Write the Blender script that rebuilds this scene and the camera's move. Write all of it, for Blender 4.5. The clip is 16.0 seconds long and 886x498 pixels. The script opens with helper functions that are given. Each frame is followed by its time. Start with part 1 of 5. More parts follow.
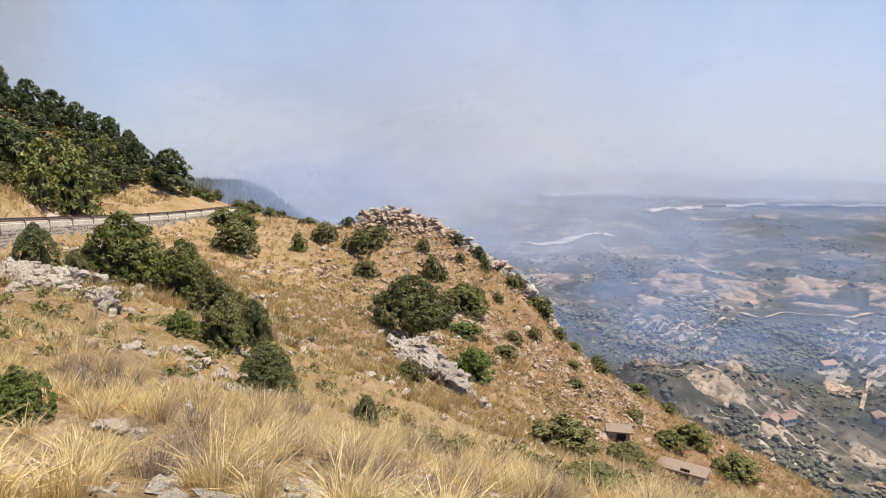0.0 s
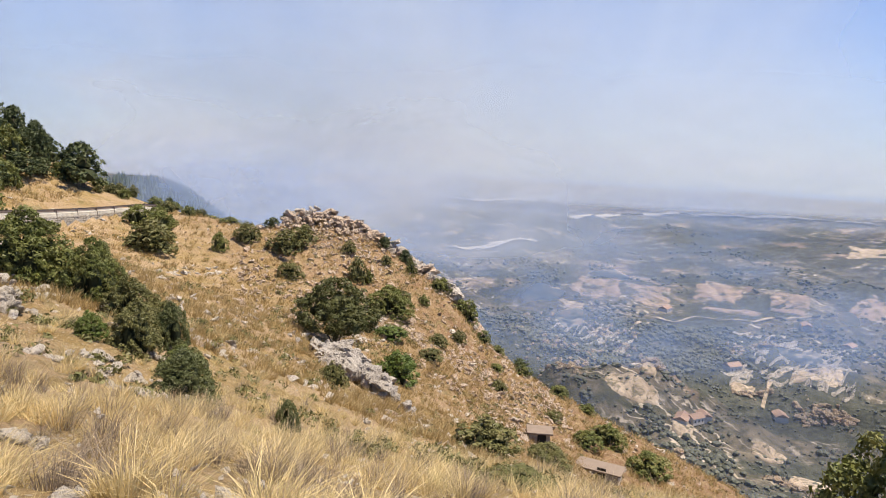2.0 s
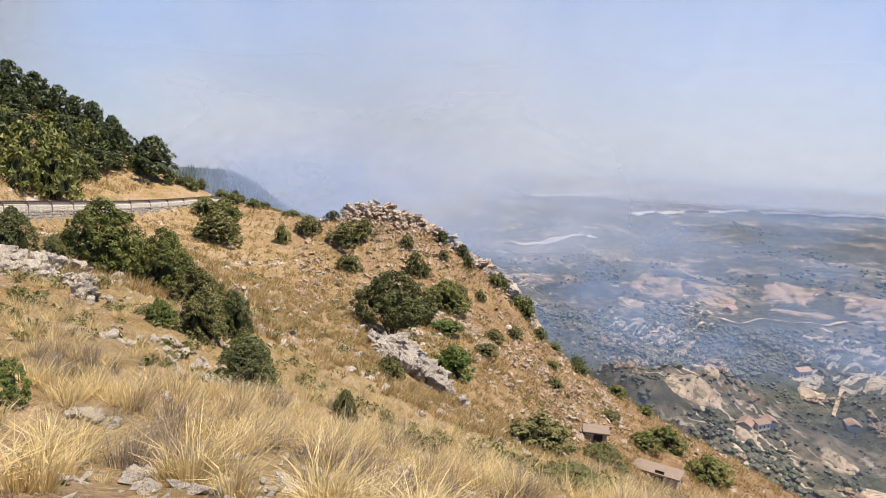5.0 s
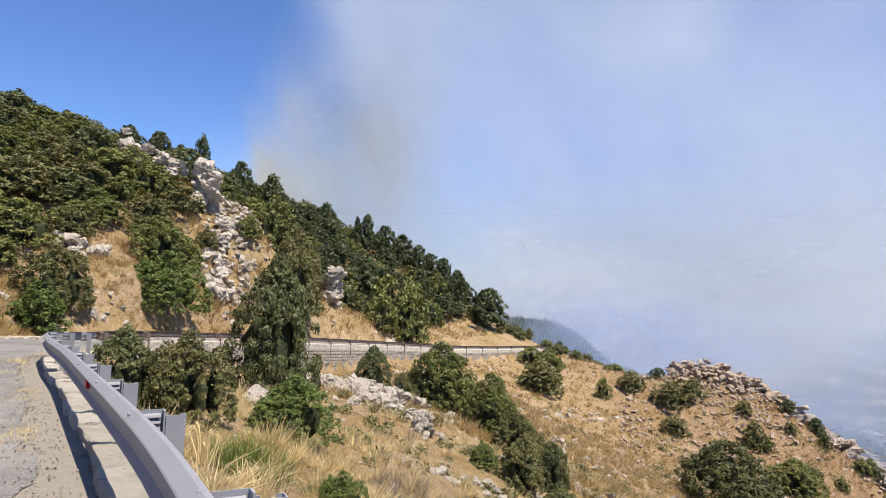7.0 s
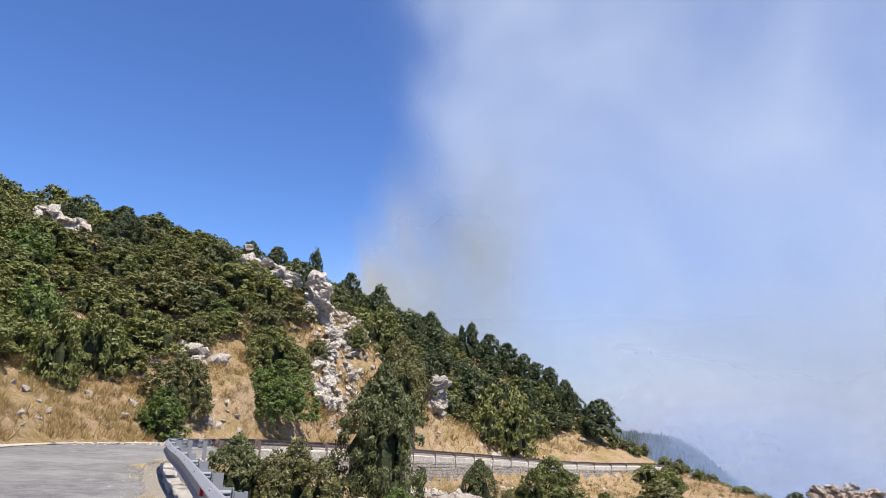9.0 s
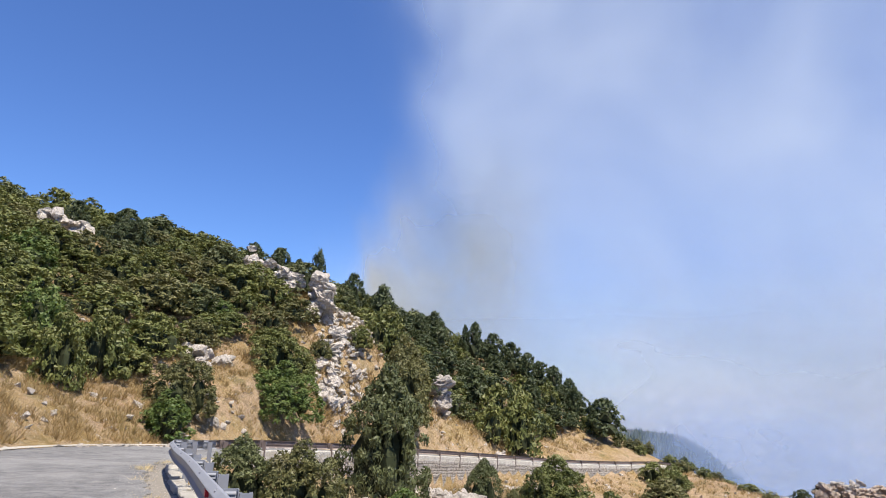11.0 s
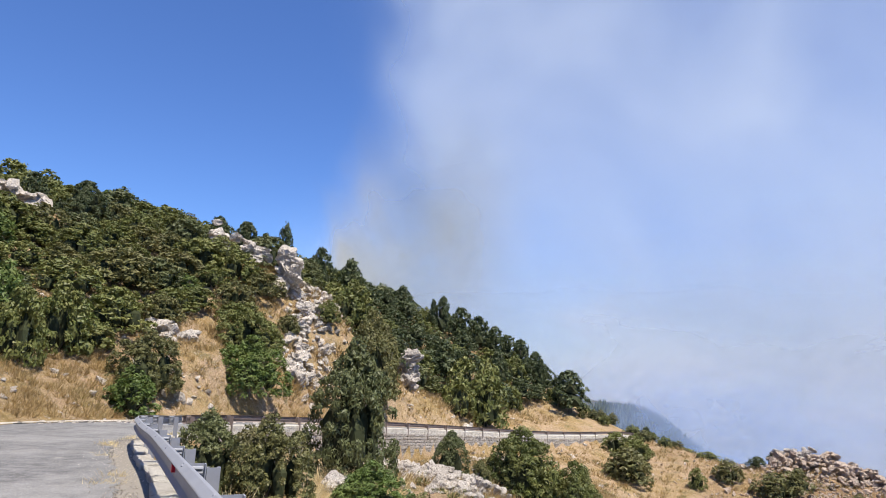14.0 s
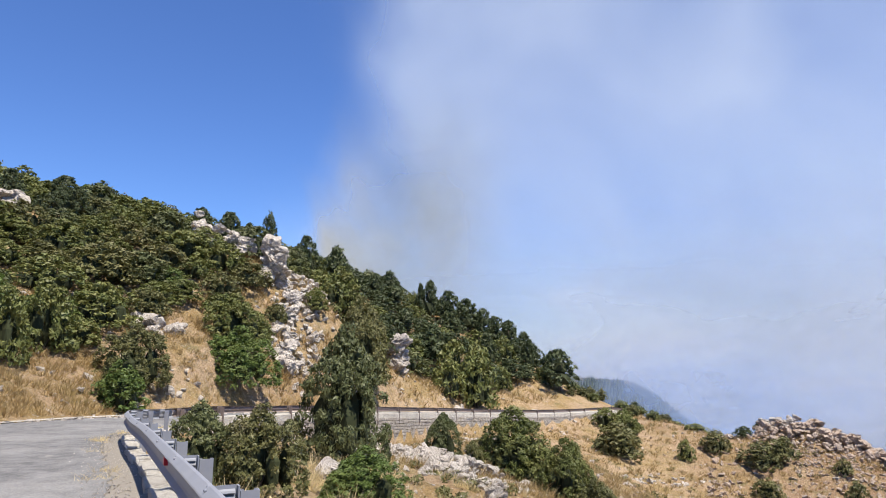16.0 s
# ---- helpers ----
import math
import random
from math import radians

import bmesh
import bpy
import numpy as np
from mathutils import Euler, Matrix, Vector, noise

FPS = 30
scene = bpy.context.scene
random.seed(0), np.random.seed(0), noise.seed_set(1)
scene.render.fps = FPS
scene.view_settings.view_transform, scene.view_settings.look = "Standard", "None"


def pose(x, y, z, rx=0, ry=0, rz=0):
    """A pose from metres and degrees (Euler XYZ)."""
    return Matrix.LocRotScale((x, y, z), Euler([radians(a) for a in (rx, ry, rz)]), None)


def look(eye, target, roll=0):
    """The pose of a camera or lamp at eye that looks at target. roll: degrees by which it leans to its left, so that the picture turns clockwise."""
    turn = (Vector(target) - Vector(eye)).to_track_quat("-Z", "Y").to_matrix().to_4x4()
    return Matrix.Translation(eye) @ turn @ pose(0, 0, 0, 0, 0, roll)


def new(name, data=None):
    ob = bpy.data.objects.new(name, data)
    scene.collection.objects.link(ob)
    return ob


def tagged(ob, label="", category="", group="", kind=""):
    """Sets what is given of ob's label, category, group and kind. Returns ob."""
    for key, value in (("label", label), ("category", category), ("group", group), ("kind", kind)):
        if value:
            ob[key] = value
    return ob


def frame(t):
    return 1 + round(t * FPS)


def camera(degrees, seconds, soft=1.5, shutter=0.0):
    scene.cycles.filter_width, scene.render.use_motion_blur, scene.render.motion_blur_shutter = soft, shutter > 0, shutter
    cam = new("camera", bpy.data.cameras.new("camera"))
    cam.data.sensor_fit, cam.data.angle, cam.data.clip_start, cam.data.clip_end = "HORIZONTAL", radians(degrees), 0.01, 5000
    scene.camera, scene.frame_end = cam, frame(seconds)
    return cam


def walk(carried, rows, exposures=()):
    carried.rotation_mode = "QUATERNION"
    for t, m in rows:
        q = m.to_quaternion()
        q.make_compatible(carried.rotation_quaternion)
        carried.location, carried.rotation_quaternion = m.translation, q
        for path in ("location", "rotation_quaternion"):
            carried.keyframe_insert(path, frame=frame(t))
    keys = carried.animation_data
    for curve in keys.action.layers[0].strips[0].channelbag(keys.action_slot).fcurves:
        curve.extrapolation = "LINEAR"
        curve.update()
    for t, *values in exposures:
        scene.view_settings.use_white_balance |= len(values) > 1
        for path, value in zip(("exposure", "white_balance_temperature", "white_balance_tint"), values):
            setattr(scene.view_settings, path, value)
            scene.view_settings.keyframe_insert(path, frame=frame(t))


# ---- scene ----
# ---------- camera: a hand-held pan from one spot beside the guard rail ----------
cam = camera(68.17, 16.0, 1.0)
EYE = Vector((0.0, 0.0, 1.6))
# seconds, heading (clockwise from +y), elevation and lean, in degrees
PATH = [
    (0.0, 33.16, -8.91, 0.82), (0.5, 37.0, -9.32, 1.23), (1.0, 39.45, -8.97, 2.95), (1.5, 39.43, -8.59, 2.64),
    (2.0, 39.65, -8.43, 2.67), (2.5, 40.06, -8.55, 2.63), (3.0, 39.82, -9.24, 2.58), (3.2, 39.78, -9.38, 2.72),
    (5.3, 31.69, -8.57, 2.74), (5.5, 28.82, -7.43, 2.71), (6.0, 21.81, -4.18, 3.34), (6.5, 13.42, -0.99, 3.28),
    (7.0, 6.29, 2.68, 3.4), (7.5, 2.22, 7.01, 2.26), (8.0, -0.29, 8.77, 2.36), (8.5, -2.14, 10.12, 3.13),
    (9.0, -3.39, 11.53, 3.8), (9.2, -4.15, 11.92, 3.78), (11.3, -3.47, 11.23, 3.22), (11.5, -3.31, 10.91, 3.06),
    (12.0, -1.77, 10.1, 2.91), (12.5, -0.98, 10.25, 2.56), (13.0, -0.85, 10.05, 2.83), (13.5, -1.23, 9.84, 2.74),
    (14.0, -0.72, 9.42, 3.02), (14.5, -0.0, 8.71, 2.75), (15.0, -0.7, 8.48, 1.93), (15.5, 1.05, 7.41, 3.19),
    (16.0, 0.62, 8.03, 0.87),
]


def sight(az, el, lean):
    a, e = radians(az), radians(el)
    way = Vector((math.sin(a) * math.cos(e), math.cos(a) * math.cos(e), math.sin(e)))
    return look(EYE, EYE + way * 10, lean)


walk(cam, [(t, sight(az, el, lean)) for t, az, el, lean in PATH],
     [(0.0, 0.68, 7600, 10), (6.0, 0.70, 7600, 10), (8.0, 0.68, 6700, 10), (16.0, 0.68, 6700, 10)])

# ---------- daylight ----------
SUN_AZ, SUN_EL = 134.0, 69.0
SUN_WAY = Vector((math.sin(radians(SUN_AZ)) * math.cos(radians(SUN_EL)), math.cos(radians(SUN_AZ)) * math.cos(radians(SUN_EL)), math.sin(radians(SUN_EL))))
world = bpy.data.worlds.new("world")
scene.world = world
world.use_nodes = True
wt = world.node_tree
sky = wt.nodes.new("ShaderNodeTexSky")
sky.sky_type, sky.sun_disc = "NISHITA", False
sky.sun_elevation, sky.sun_rotation = radians(SUN_EL), radians(SUN_AZ)
sky.altitude, sky.air_density, sky.dust_density, sky.ozone_density = 600, 1.0, 0.0, 6.0
tone = wt.nodes.new("ShaderNodeMix")
tone.data_type, tone.blend_type = "RGBA", "MULTIPLY"
tone.inputs[0].default_value = 1.0
tone.inputs[7].default_value = (0.73, 0.92, 1.30, 1)
wt.links.new(sky.outputs[0], tone.inputs[6])
wt.links.new(tone.outputs[2], wt.nodes["Background"].inputs[0])
wt.nodes["Background"].inputs[1].default_value = 0.085
sun = new("sun", bpy.data.lights.new("sun", "SUN"))
sun.data.energy, sun.data.angle, sun.data.color = 5.0, radians(0.5), (1.0, 0.94, 0.84)
sun.matrix_world = look(SUN_WAY * 50, (0, 0, 0))


# ---------- materials ----------
class Mat:
    """A node material under construction."""

    def __init__(self, name, rough=0.9, metal=0.0, spec=0.3):
        self.m = bpy.data.materials.new(name)
        self.m.use_nodes = True
        self.t = self.m.node_tree
        self.b = self.t.nodes["Principled BSDF"]
        self.b.inputs["Roughness"].default_value = rough
        self.b.inputs["Metallic"].default_value = metal
        self.b.inputs["Specular IOR Level"].default_value = spec
        self.pos = self.node("ShaderNodeNewGeometry").outputs["Position"]

    def node(self, kind, **values):
        n = self.t.nodes.new(kind)
        for k, v in values.items():
            n.inputs[k.replace("_", " ")].default_value = v
        return n

    def link(self, a, b):
        self.t.links.new(a, b)

    def noise(self, scale, detail=4, rough=0.6, at=None, distortion=0.0):
        n = self.node("ShaderNodeTexNoise", Scale=scale, Detail=detail, Roughness=rough, Distortion=distortion)
        self.link(self.pos if at is None else at, n.inputs["Vector"])
        return n.outputs["Fac"]

    def voronoi(self, scale, feature="F1", out="Distance", at=None):
        n = self.node("ShaderNodeTexVoronoi", Scale=scale)
        n.feature = feature
        self.link(self.pos if at is None else at, n.inputs["Vector"])
        return n.outputs[out]

    def ramp(self, fac, *stops):
        n = self.node("ShaderNodeValToRGB")
        e = n.color_ramp.elements
        while len(e) < len(stops):
            e.new(0.5)
        for el, (p, c) in zip(e, stops):
            el.position = p
            el.color = (c, c, c, 1) if isinstance(c, (int, float)) else (*c, 1)
        self.link(fac, n.inputs[0])
        return n.outputs[0]

    def mix(self, fac, a, b, mode="MIX"):
        n = self.t.nodes.new("ShaderNodeMix")
        n.data_type, n.blend_type = "RGBA", mode
        for slot, v in ((0, fac), (6, a), (7, b)):
            if isinstance(v, (int, float)):
                n.inputs[slot].default_value = v
            elif isinstance(v, tuple):
                n.inputs[slot].default_value = (*v, 1)
            else:
                self.link(v, n.inputs[slot])
        return n.outputs[2]

    def math(self, op, a, b=0.0):
        n = self.t.nodes.new("ShaderNodeMath")
        n.operation = op
        for slot, v in ((0, a), (1, b)):
            if isinstance(v, (int, float)):
                n.inputs[slot].default_value = v
            else:
                self.link(v, n.inputs[slot])
        return n.outputs[0]

    def island(self):
        return self.node("ShaderNodeNewGeometry").outputs["Random Per Island"]

    def each(self):
        return self.node("ShaderNodeObjectInfo").outputs["Random"]

    def done(self, color, bump=None, strength=0.3, distance=0.02):
        if isinstance(color, tuple):
            self.b.inputs["Base Color"].default_value = (*color, 1)
        else:
            self.link(color, self.b.inputs["Base Color"])
        if bump is not None:
            n = self.node("ShaderNodeBump", Strength=strength, Distance=distance)
            self.link(bump, n.inputs["Height"])
            self.link(n.outputs[0], self.b.inputs["Normal"])
        return self.m


def ground_material():
    m = Mat("dry_hillside", 0.95, spec=0.1)
    big, mid, fine = m.noise(0.07, 5), m.noise(0.7, 5, 0.65), m.noise(7, 6, 0.72)
    straw = m.mix(mid, (0.25, 0.165, 0.066), (0.395, 0.28, 0.125))
    soil = m.mix(fine, (0.33, 0.22, 0.13), (0.56, 0.42, 0.285))
    c = m.mix(m.ramp(m.noise(0.33, 6, 0.65), (0.40, 0), (0.58, 1)), straw, soil)
    c = m.mix(m.ramp(big, (0.48, 0), (0.66, 0.4)), c, (0.27, 0.15, 0.08))
    # red-brown earth on the outer side of the spur
    spread = m.node("ShaderNodeSeparateXYZ")
    m.link(m.pos, spread.inputs[0])
    outer = m.node("ShaderNodeMapRange", From_Min=24.0, From_Max=52.0)
    m.link(m.math("ADD", spread.outputs[0], m.math("MULTIPLY", mid, 8.0)), outer.inputs[0])
    c = m.mix(m.math("MULTIPLY", outer.outputs[0], m.ramp(m.noise(0.21, 6, 0.7), (0.36, 0.35), (0.58, 0.95))), c, (0.205, 0.112, 0.068))
    c = m.mix(m.ramp(m.noise(0.5, 5, 0.6, distortion=0.6), (0.58, 0), (0.70, 0.65)), c, (0.125, 0.12, 0.045))
    gravel = m.voronoi(7.0)
    c = m.mix(m.ramp(gravel, (0.16, 0.75), (0.30, 0)), c, (0.56, 0.49, 0.40))
    c = m.mix(m.ramp(m.noise(13, 5, 0.8), (0.54, 0), (0.64, 0.75)), c, (0.15, 0.105, 0.055))
    c = m.mix(m.ramp(m.noise(2.6, 6, 0.8, distortion=0.8), (0.56, 0), (0.64, 0.65)), c, (0.17, 0.15, 0.065))
    tuft = m.ramp(m.voronoi(1.25), (0.10, 1), (0.42, 0))
    c = m.mix(m.math("MULTIPLY", tuft, 0.42), c, (0.12, 0.095, 0.045))
    c = m.mix(m.ramp(m.noise(1.9, 5, 0.7), (0.52, 0), (0.66, 0.6)), c, (0.44, 0.345, 0.19))
    c = m.mix(m.ramp(m.noise(3.3, 3, 0.5), (0.66, 0), (0.70, 0.7)), c, (0.44, 0.38, 0.31))
    c = m.mix(m.ramp(fine, (0.25, 0.6), (0.6, 0)), c, (0.075, 0.055, 0.028))
    return m.done(c, m.math("ADD", fine, mid), 1.0, 0.2)


def plain_material():
    m = Mat("valley_land", 0.95, spec=0.05)
    warp = m.node("ShaderNodeTexNoise", Scale=0.012, Detail=6.0)
    m.link(m.pos, warp.inputs["Vector"])
    bent = m.node("ShaderNodeVectorMath")
    bent.operation = "MULTIPLY_ADD"
    m.link(warp.outputs["Color"], bent.inputs[0])
    bent.inputs[1].default_value = (130, 130, 0)
    m.link(m.pos, bent.inputs[2])
    cell = m.voronoi(0.0075, out="Color", at=bent.outputs[0])
    edge = m.voronoi(0.0075, "DISTANCE_TO_EDGE", at=bent.outputs[0])
    pick = m.node("ShaderNodeSeparateColor")
    m.link(cell, pick.inputs[0])
    field = m.ramp(pick.outputs[0], (0.0, (0.11, 0.085, 0.065)), (0.35, (0.19, 0.14, 0.11)), (0.65, (0.26, 0.20, 0.155)), (0.9, (0.09, 0.078, 0.058)))
    scrub = m.mix(m.ramp(m.noise(0.09, 6, 0.75), (0.38, 0), (0.62, 1)), (0.045, 0.045, 0.038), (0.155, 0.132, 0.10))
    wild = m.ramp(m.noise(0.0045, 6, 0.62), (0.47, 0), (0.55, 1))
    c = m.mix(m.ramp(pick.outputs[1], (0.45, 0), (0.5, 1)), scrub, field)
    c = m.mix(wild, scrub, c)
    c = m.mix(m.ramp(edge, (0.0, 0.8), (0.03, 0)), c, (0.045, 0.05, 0.03))
    pale = m.math("MULTIPLY", m.ramp(m.noise(0.055, 8, 0.8, distortion=0.7), (0.55, 0), (0.60, 1)), m.ramp(m.noise(0.009, 5), (0.46, 0.1), (0.58, 0.95)))
    c = m.mix(pale, c, (0.48, 0.41, 0.335))
    steps = m.node("ShaderNodeTexWave", Scale=0.035, Distortion=14.0, Detail=4.0, Detail_Scale=1.6)
    m.link(m.pos, steps.inputs["Vector"])
    lines = m.math("MULTIPLY", m.ramp(steps.outputs["Fac"], (0.80, 0), (0.93, 1)), m.ramp(m.noise(0.014, 5), (0.50, 0), (0.58, 0.8)))
    c = m.mix(lines, c, (0.50, 0.43, 0.35))
    c = m.mix(m.ramp(m.noise(0.075, 8, 0.8), (0.52, 0), (0.58, 0.65)), c, (0.055, 0.058, 0.045))
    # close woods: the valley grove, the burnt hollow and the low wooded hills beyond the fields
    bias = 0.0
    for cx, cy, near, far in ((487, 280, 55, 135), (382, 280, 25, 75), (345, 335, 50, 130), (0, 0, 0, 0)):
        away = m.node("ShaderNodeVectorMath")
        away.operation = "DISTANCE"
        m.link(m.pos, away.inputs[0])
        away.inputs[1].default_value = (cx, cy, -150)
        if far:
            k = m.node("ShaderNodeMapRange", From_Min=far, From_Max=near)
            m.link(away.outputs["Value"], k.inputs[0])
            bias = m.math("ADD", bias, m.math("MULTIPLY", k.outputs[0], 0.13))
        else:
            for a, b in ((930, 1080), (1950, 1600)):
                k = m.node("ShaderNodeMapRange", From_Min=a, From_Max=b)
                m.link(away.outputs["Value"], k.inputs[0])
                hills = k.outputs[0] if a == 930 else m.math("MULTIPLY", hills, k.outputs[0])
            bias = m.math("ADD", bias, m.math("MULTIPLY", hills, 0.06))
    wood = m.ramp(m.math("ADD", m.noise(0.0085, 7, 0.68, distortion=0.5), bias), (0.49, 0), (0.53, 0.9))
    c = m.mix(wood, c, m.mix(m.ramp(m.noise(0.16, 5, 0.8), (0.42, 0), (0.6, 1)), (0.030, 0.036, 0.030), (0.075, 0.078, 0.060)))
    return m.done(c, m.noise(0.1, 6, 0.7), 1.0, 3.0)


def asphalt_material():
    m = Mat("worn_asphalt", 0.85, spec=0.25)
    grain, grit, mid, big = m.noise(160, 2), m.noise(34, 4, 0.75), m.noise(2.2, 6, 0.7), m.noise(0.35, 4)
    c = m.mix(m.ramp(mid, (0.36, 0), (0.64, 1)), (0.085, 0.084, 0.086), (0.195, 0.193, 0.192))
    c = m.mix(m.ramp(big, (0.45, 0), (0.6, 0.55)), c, (0.25, 0.245, 0.238))
    c = m.mix(m.ramp(m.noise(1.1, 7, 0.75, distortion=1.0), (0.63, 0), (0.68, 0.6)), c, (0.38, 0.345, 0.29))
    c = m.mix(m.ramp(m.noise(0.9, 8, 0.8, distortion=2.0), (0.33, 0.35), (0.40, 0)), c, (0.085, 0.082, 0.078))
    c = m.mix(m.ramp(grit, (0.52, 0), (0.66, 0.6)), c, (0.36, 0.34, 0.31))
    c = m.mix(m.ramp(grit, (0.32, 0.6), (0.45, 0)), c, (0.05, 0.05, 0.05))
    return m.done(c, m.math("ADD", grain, grit), 0.5, 0.012)


def stone_material(name, a, b, dark, scale=1.0, lichen=0.0):
    m = Mat(name, 0.92, spec=0.15)
    big, mid, fine = m.noise(0.8 * scale, 5, 0.65), m.noise(4 * scale, 6, 0.7), m.noise(26 * scale, 5, 0.7)
    c = m.mix(mid, a, b)
    c = m.mix(m.ramp(big, (0.5, 0), (0.68, 0.38)), c, dark)
    c = m.mix(m.ramp(m.noise(3.1 * scale, 8, 0.75, distortion=1.5), (0.34, 0.8), (0.42, 0)), c, dark)
    c = m.mix(m.math("MULTIPLY", m.each(), 0.25), c, dark)
    if lichen:
        c = m.mix(m.ramp(m.noise(1.6 * scale, 6, 0.7), (0.5, 0), (0.62, lichen)), c, (0.36, 0.2, 0.09))
    return m.done(c, m.math("ADD", mid, fine), 1.0, 0.16 / scale)


def leaf_material(name, a, b, tip, wood=0.0):
    m = Mat(name, 0.55, spec=0.35)
    c = m.mix(m.ramp(m.island(), (0.0, 0.32), (1.0, 0.86)), a, b)
    c = m.mix(m.ramp(m.noise(1.1, 3), (0.42, 0), (0.66, 0.7)), c, tip)
    c = m.mix(m.math("MULTIPLY", m.each(), 0.45), c, a)
    if wood:
        c = m.mix(m.ramp(m.noise(0.9, 3, at=None), (0.62, 0), (0.7, wood)), c, (0.12, 0.09, 0.05))
    m.b.inputs["Subsurface Weight"].default_value = 0.0
    m.done(c)
    trans = m.node("ShaderNodeBsdfTranslucent")
    m.link(m.mix(0.5, c, tip), trans.inputs["Color"])
    both = m.node("ShaderNodeMixShader", Fac=0.15)
    m.link(m.b.outputs[0], both.inputs[1])
    m.link(trans.outputs[0], both.inputs[2])
    m.link(both.outputs[0], m.t.nodes["Material Output"].inputs[0])
    return m.m


def steel_material(name, a, b, rough):
    m = Mat(name, rough, metal=0.0, spec=0.3)
    c = m.mix(m.noise(3.0, 5, 0.7), a, b)
    c = m.mix(m.ramp(m.noise(14, 6, 0.7), (0.62, 0), (0.74, 0.6)), c, (0.16, 0.13, 0.11))
    return m.done(c, m.noise(40, 3), 0.08, 0.004)


def plain_colour(name, a, b, rough, scale, bump=0.3):
    m = Mat(name, rough)
    n = m.noise(scale, 5, 0.7)
    return m.done(m.mix(n, a, b), n, bump, 0.02)


def smoke_material(name, tint, wisps, low, high, left, right, lower, upper, thick, soft=0.55):
    """Thin smoke: lets most light pass and scatters the rest evenly. Its thickness changes with heading and height."""
    m = Mat(name, 1.0)
    n = m.node("ShaderNodeSeparateXYZ")
    m.link(m.pos, n.inputs[0])
    x, y, z = n.outputs
    head = m.math("ARCTAN2", x, y)
    flat = m.math("SQRT", m.math("ADD", m.math("MULTIPLY", x, x), m.math("MULTIPLY", y, y)))
    rise = m.math("ARCTAN2", z, flat)
    vec = m.node("ShaderNodeCombineXYZ")
    m.link(m.math("MULTIPLY", head, wisps[0]), vec.inputs[0])
    m.link(m.math("MULTIPLY", rise, wisps[1]), vec.inputs[1])
    cloud = m.noise(1.0, 3, soft, at=vec.outputs[0], distortion=0.4)
    puff = m.ramp(cloud, (low, 0.0), (high, 1.0))

    def ease(v, a, b):
        k = m.node("ShaderNodeMapRange", From_Min=a, From_Max=b)
        k.interpolation_type = "SMOOTHERSTEP"
        m.link(v, k.inputs[0])
        return k.outputs[0]

    edge = m.math("ADD", head, m.math("MULTIPLY", m.math("SUBTRACT", cloud, 0.5), left[2]))
    edge = m.math("ADD", edge, m.math("MULTIPLY", rise, left[3]))
    a = ease(edge, radians(left[0]), radians(left[1]))
    a = m.math("MULTIPLY", a, ease(head, radians(right[1]), radians(right[0])))
    a = m.math("MULTIPLY", a, ease(z, lower[0], lower[1]))
    a = m.math("MULTIPLY", a, ease(z, upper[1], upper[0]))
    a = m.math("MULTIPLY", a, m.math("ADD", thick[0], m.math("MULTIPLY", puff, thick[1])))
    body = m.node("ShaderNodeAddShader")
    for k, kind, share in ((0, "ShaderNodeBsdfTranslucent", 1.10), (1, "ShaderNodeBsdfDiffuse", 0.45)):
        side = m.node(kind)
        side.inputs["Color"].default_value = (*[q * share for q in tint], 1)
        m.link(side.outputs[0], body.inputs[k])
    clear = m.node("ShaderNodeBsdfTransparent")
    both = m.node("ShaderNodeMixShader")
    m.link(a, both.inputs[0])
    m.link(clear.outputs[0], both.inputs[1])
    m.link(body.outputs[0], both.inputs[2])
    m.link(both.outputs[0], m.t.nodes["Material Output"].inputs[0])
    m.t.nodes.remove(m.b)
    return m.m


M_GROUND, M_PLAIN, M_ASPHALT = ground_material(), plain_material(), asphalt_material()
M_LIME = stone_material("pale_limestone", (0.54, 0.48, 0.42), (0.78, 0.71, 0.63), (0.25, 0.21, 0.175))
M_RUST = stone_material("ochre_stained_limestone", (0.43, 0.335, 0.265), (0.64, 0.545, 0.465), (0.23, 0.16, 0.115), 1.0, 0.45)
M_GREYROCK = stone_material("grey_weathered_limestone", (0.39, 0.35, 0.315), (0.63, 0.575, 0.525), (0.16, 0.135, 0.115))


def soil_material(name, a, b, scale, scrubby):
    m = Mat(name, 0.95, spec=0.05)
    n = m.noise(scale, 6, 0.7)
    c = m.mix(m.ramp(n, (0.35, 0), (0.65, 1)), a, b)
    c = m.mix(m.ramp(m.noise(scale * 2.3, 7, 0.8, distortion=0.6), scrubby, (scrubby[0] + 0.07, 0.85)), c, (0.075, 0.072, 0.05))
    c = m.mix(m.ramp(m.noise(0.45, 5, 0.7), (0.5, 0), (0.62, 0.5)), c, (0.13, 0.11, 0.075))
    return m.done(c, n, 0.5, 0.6)


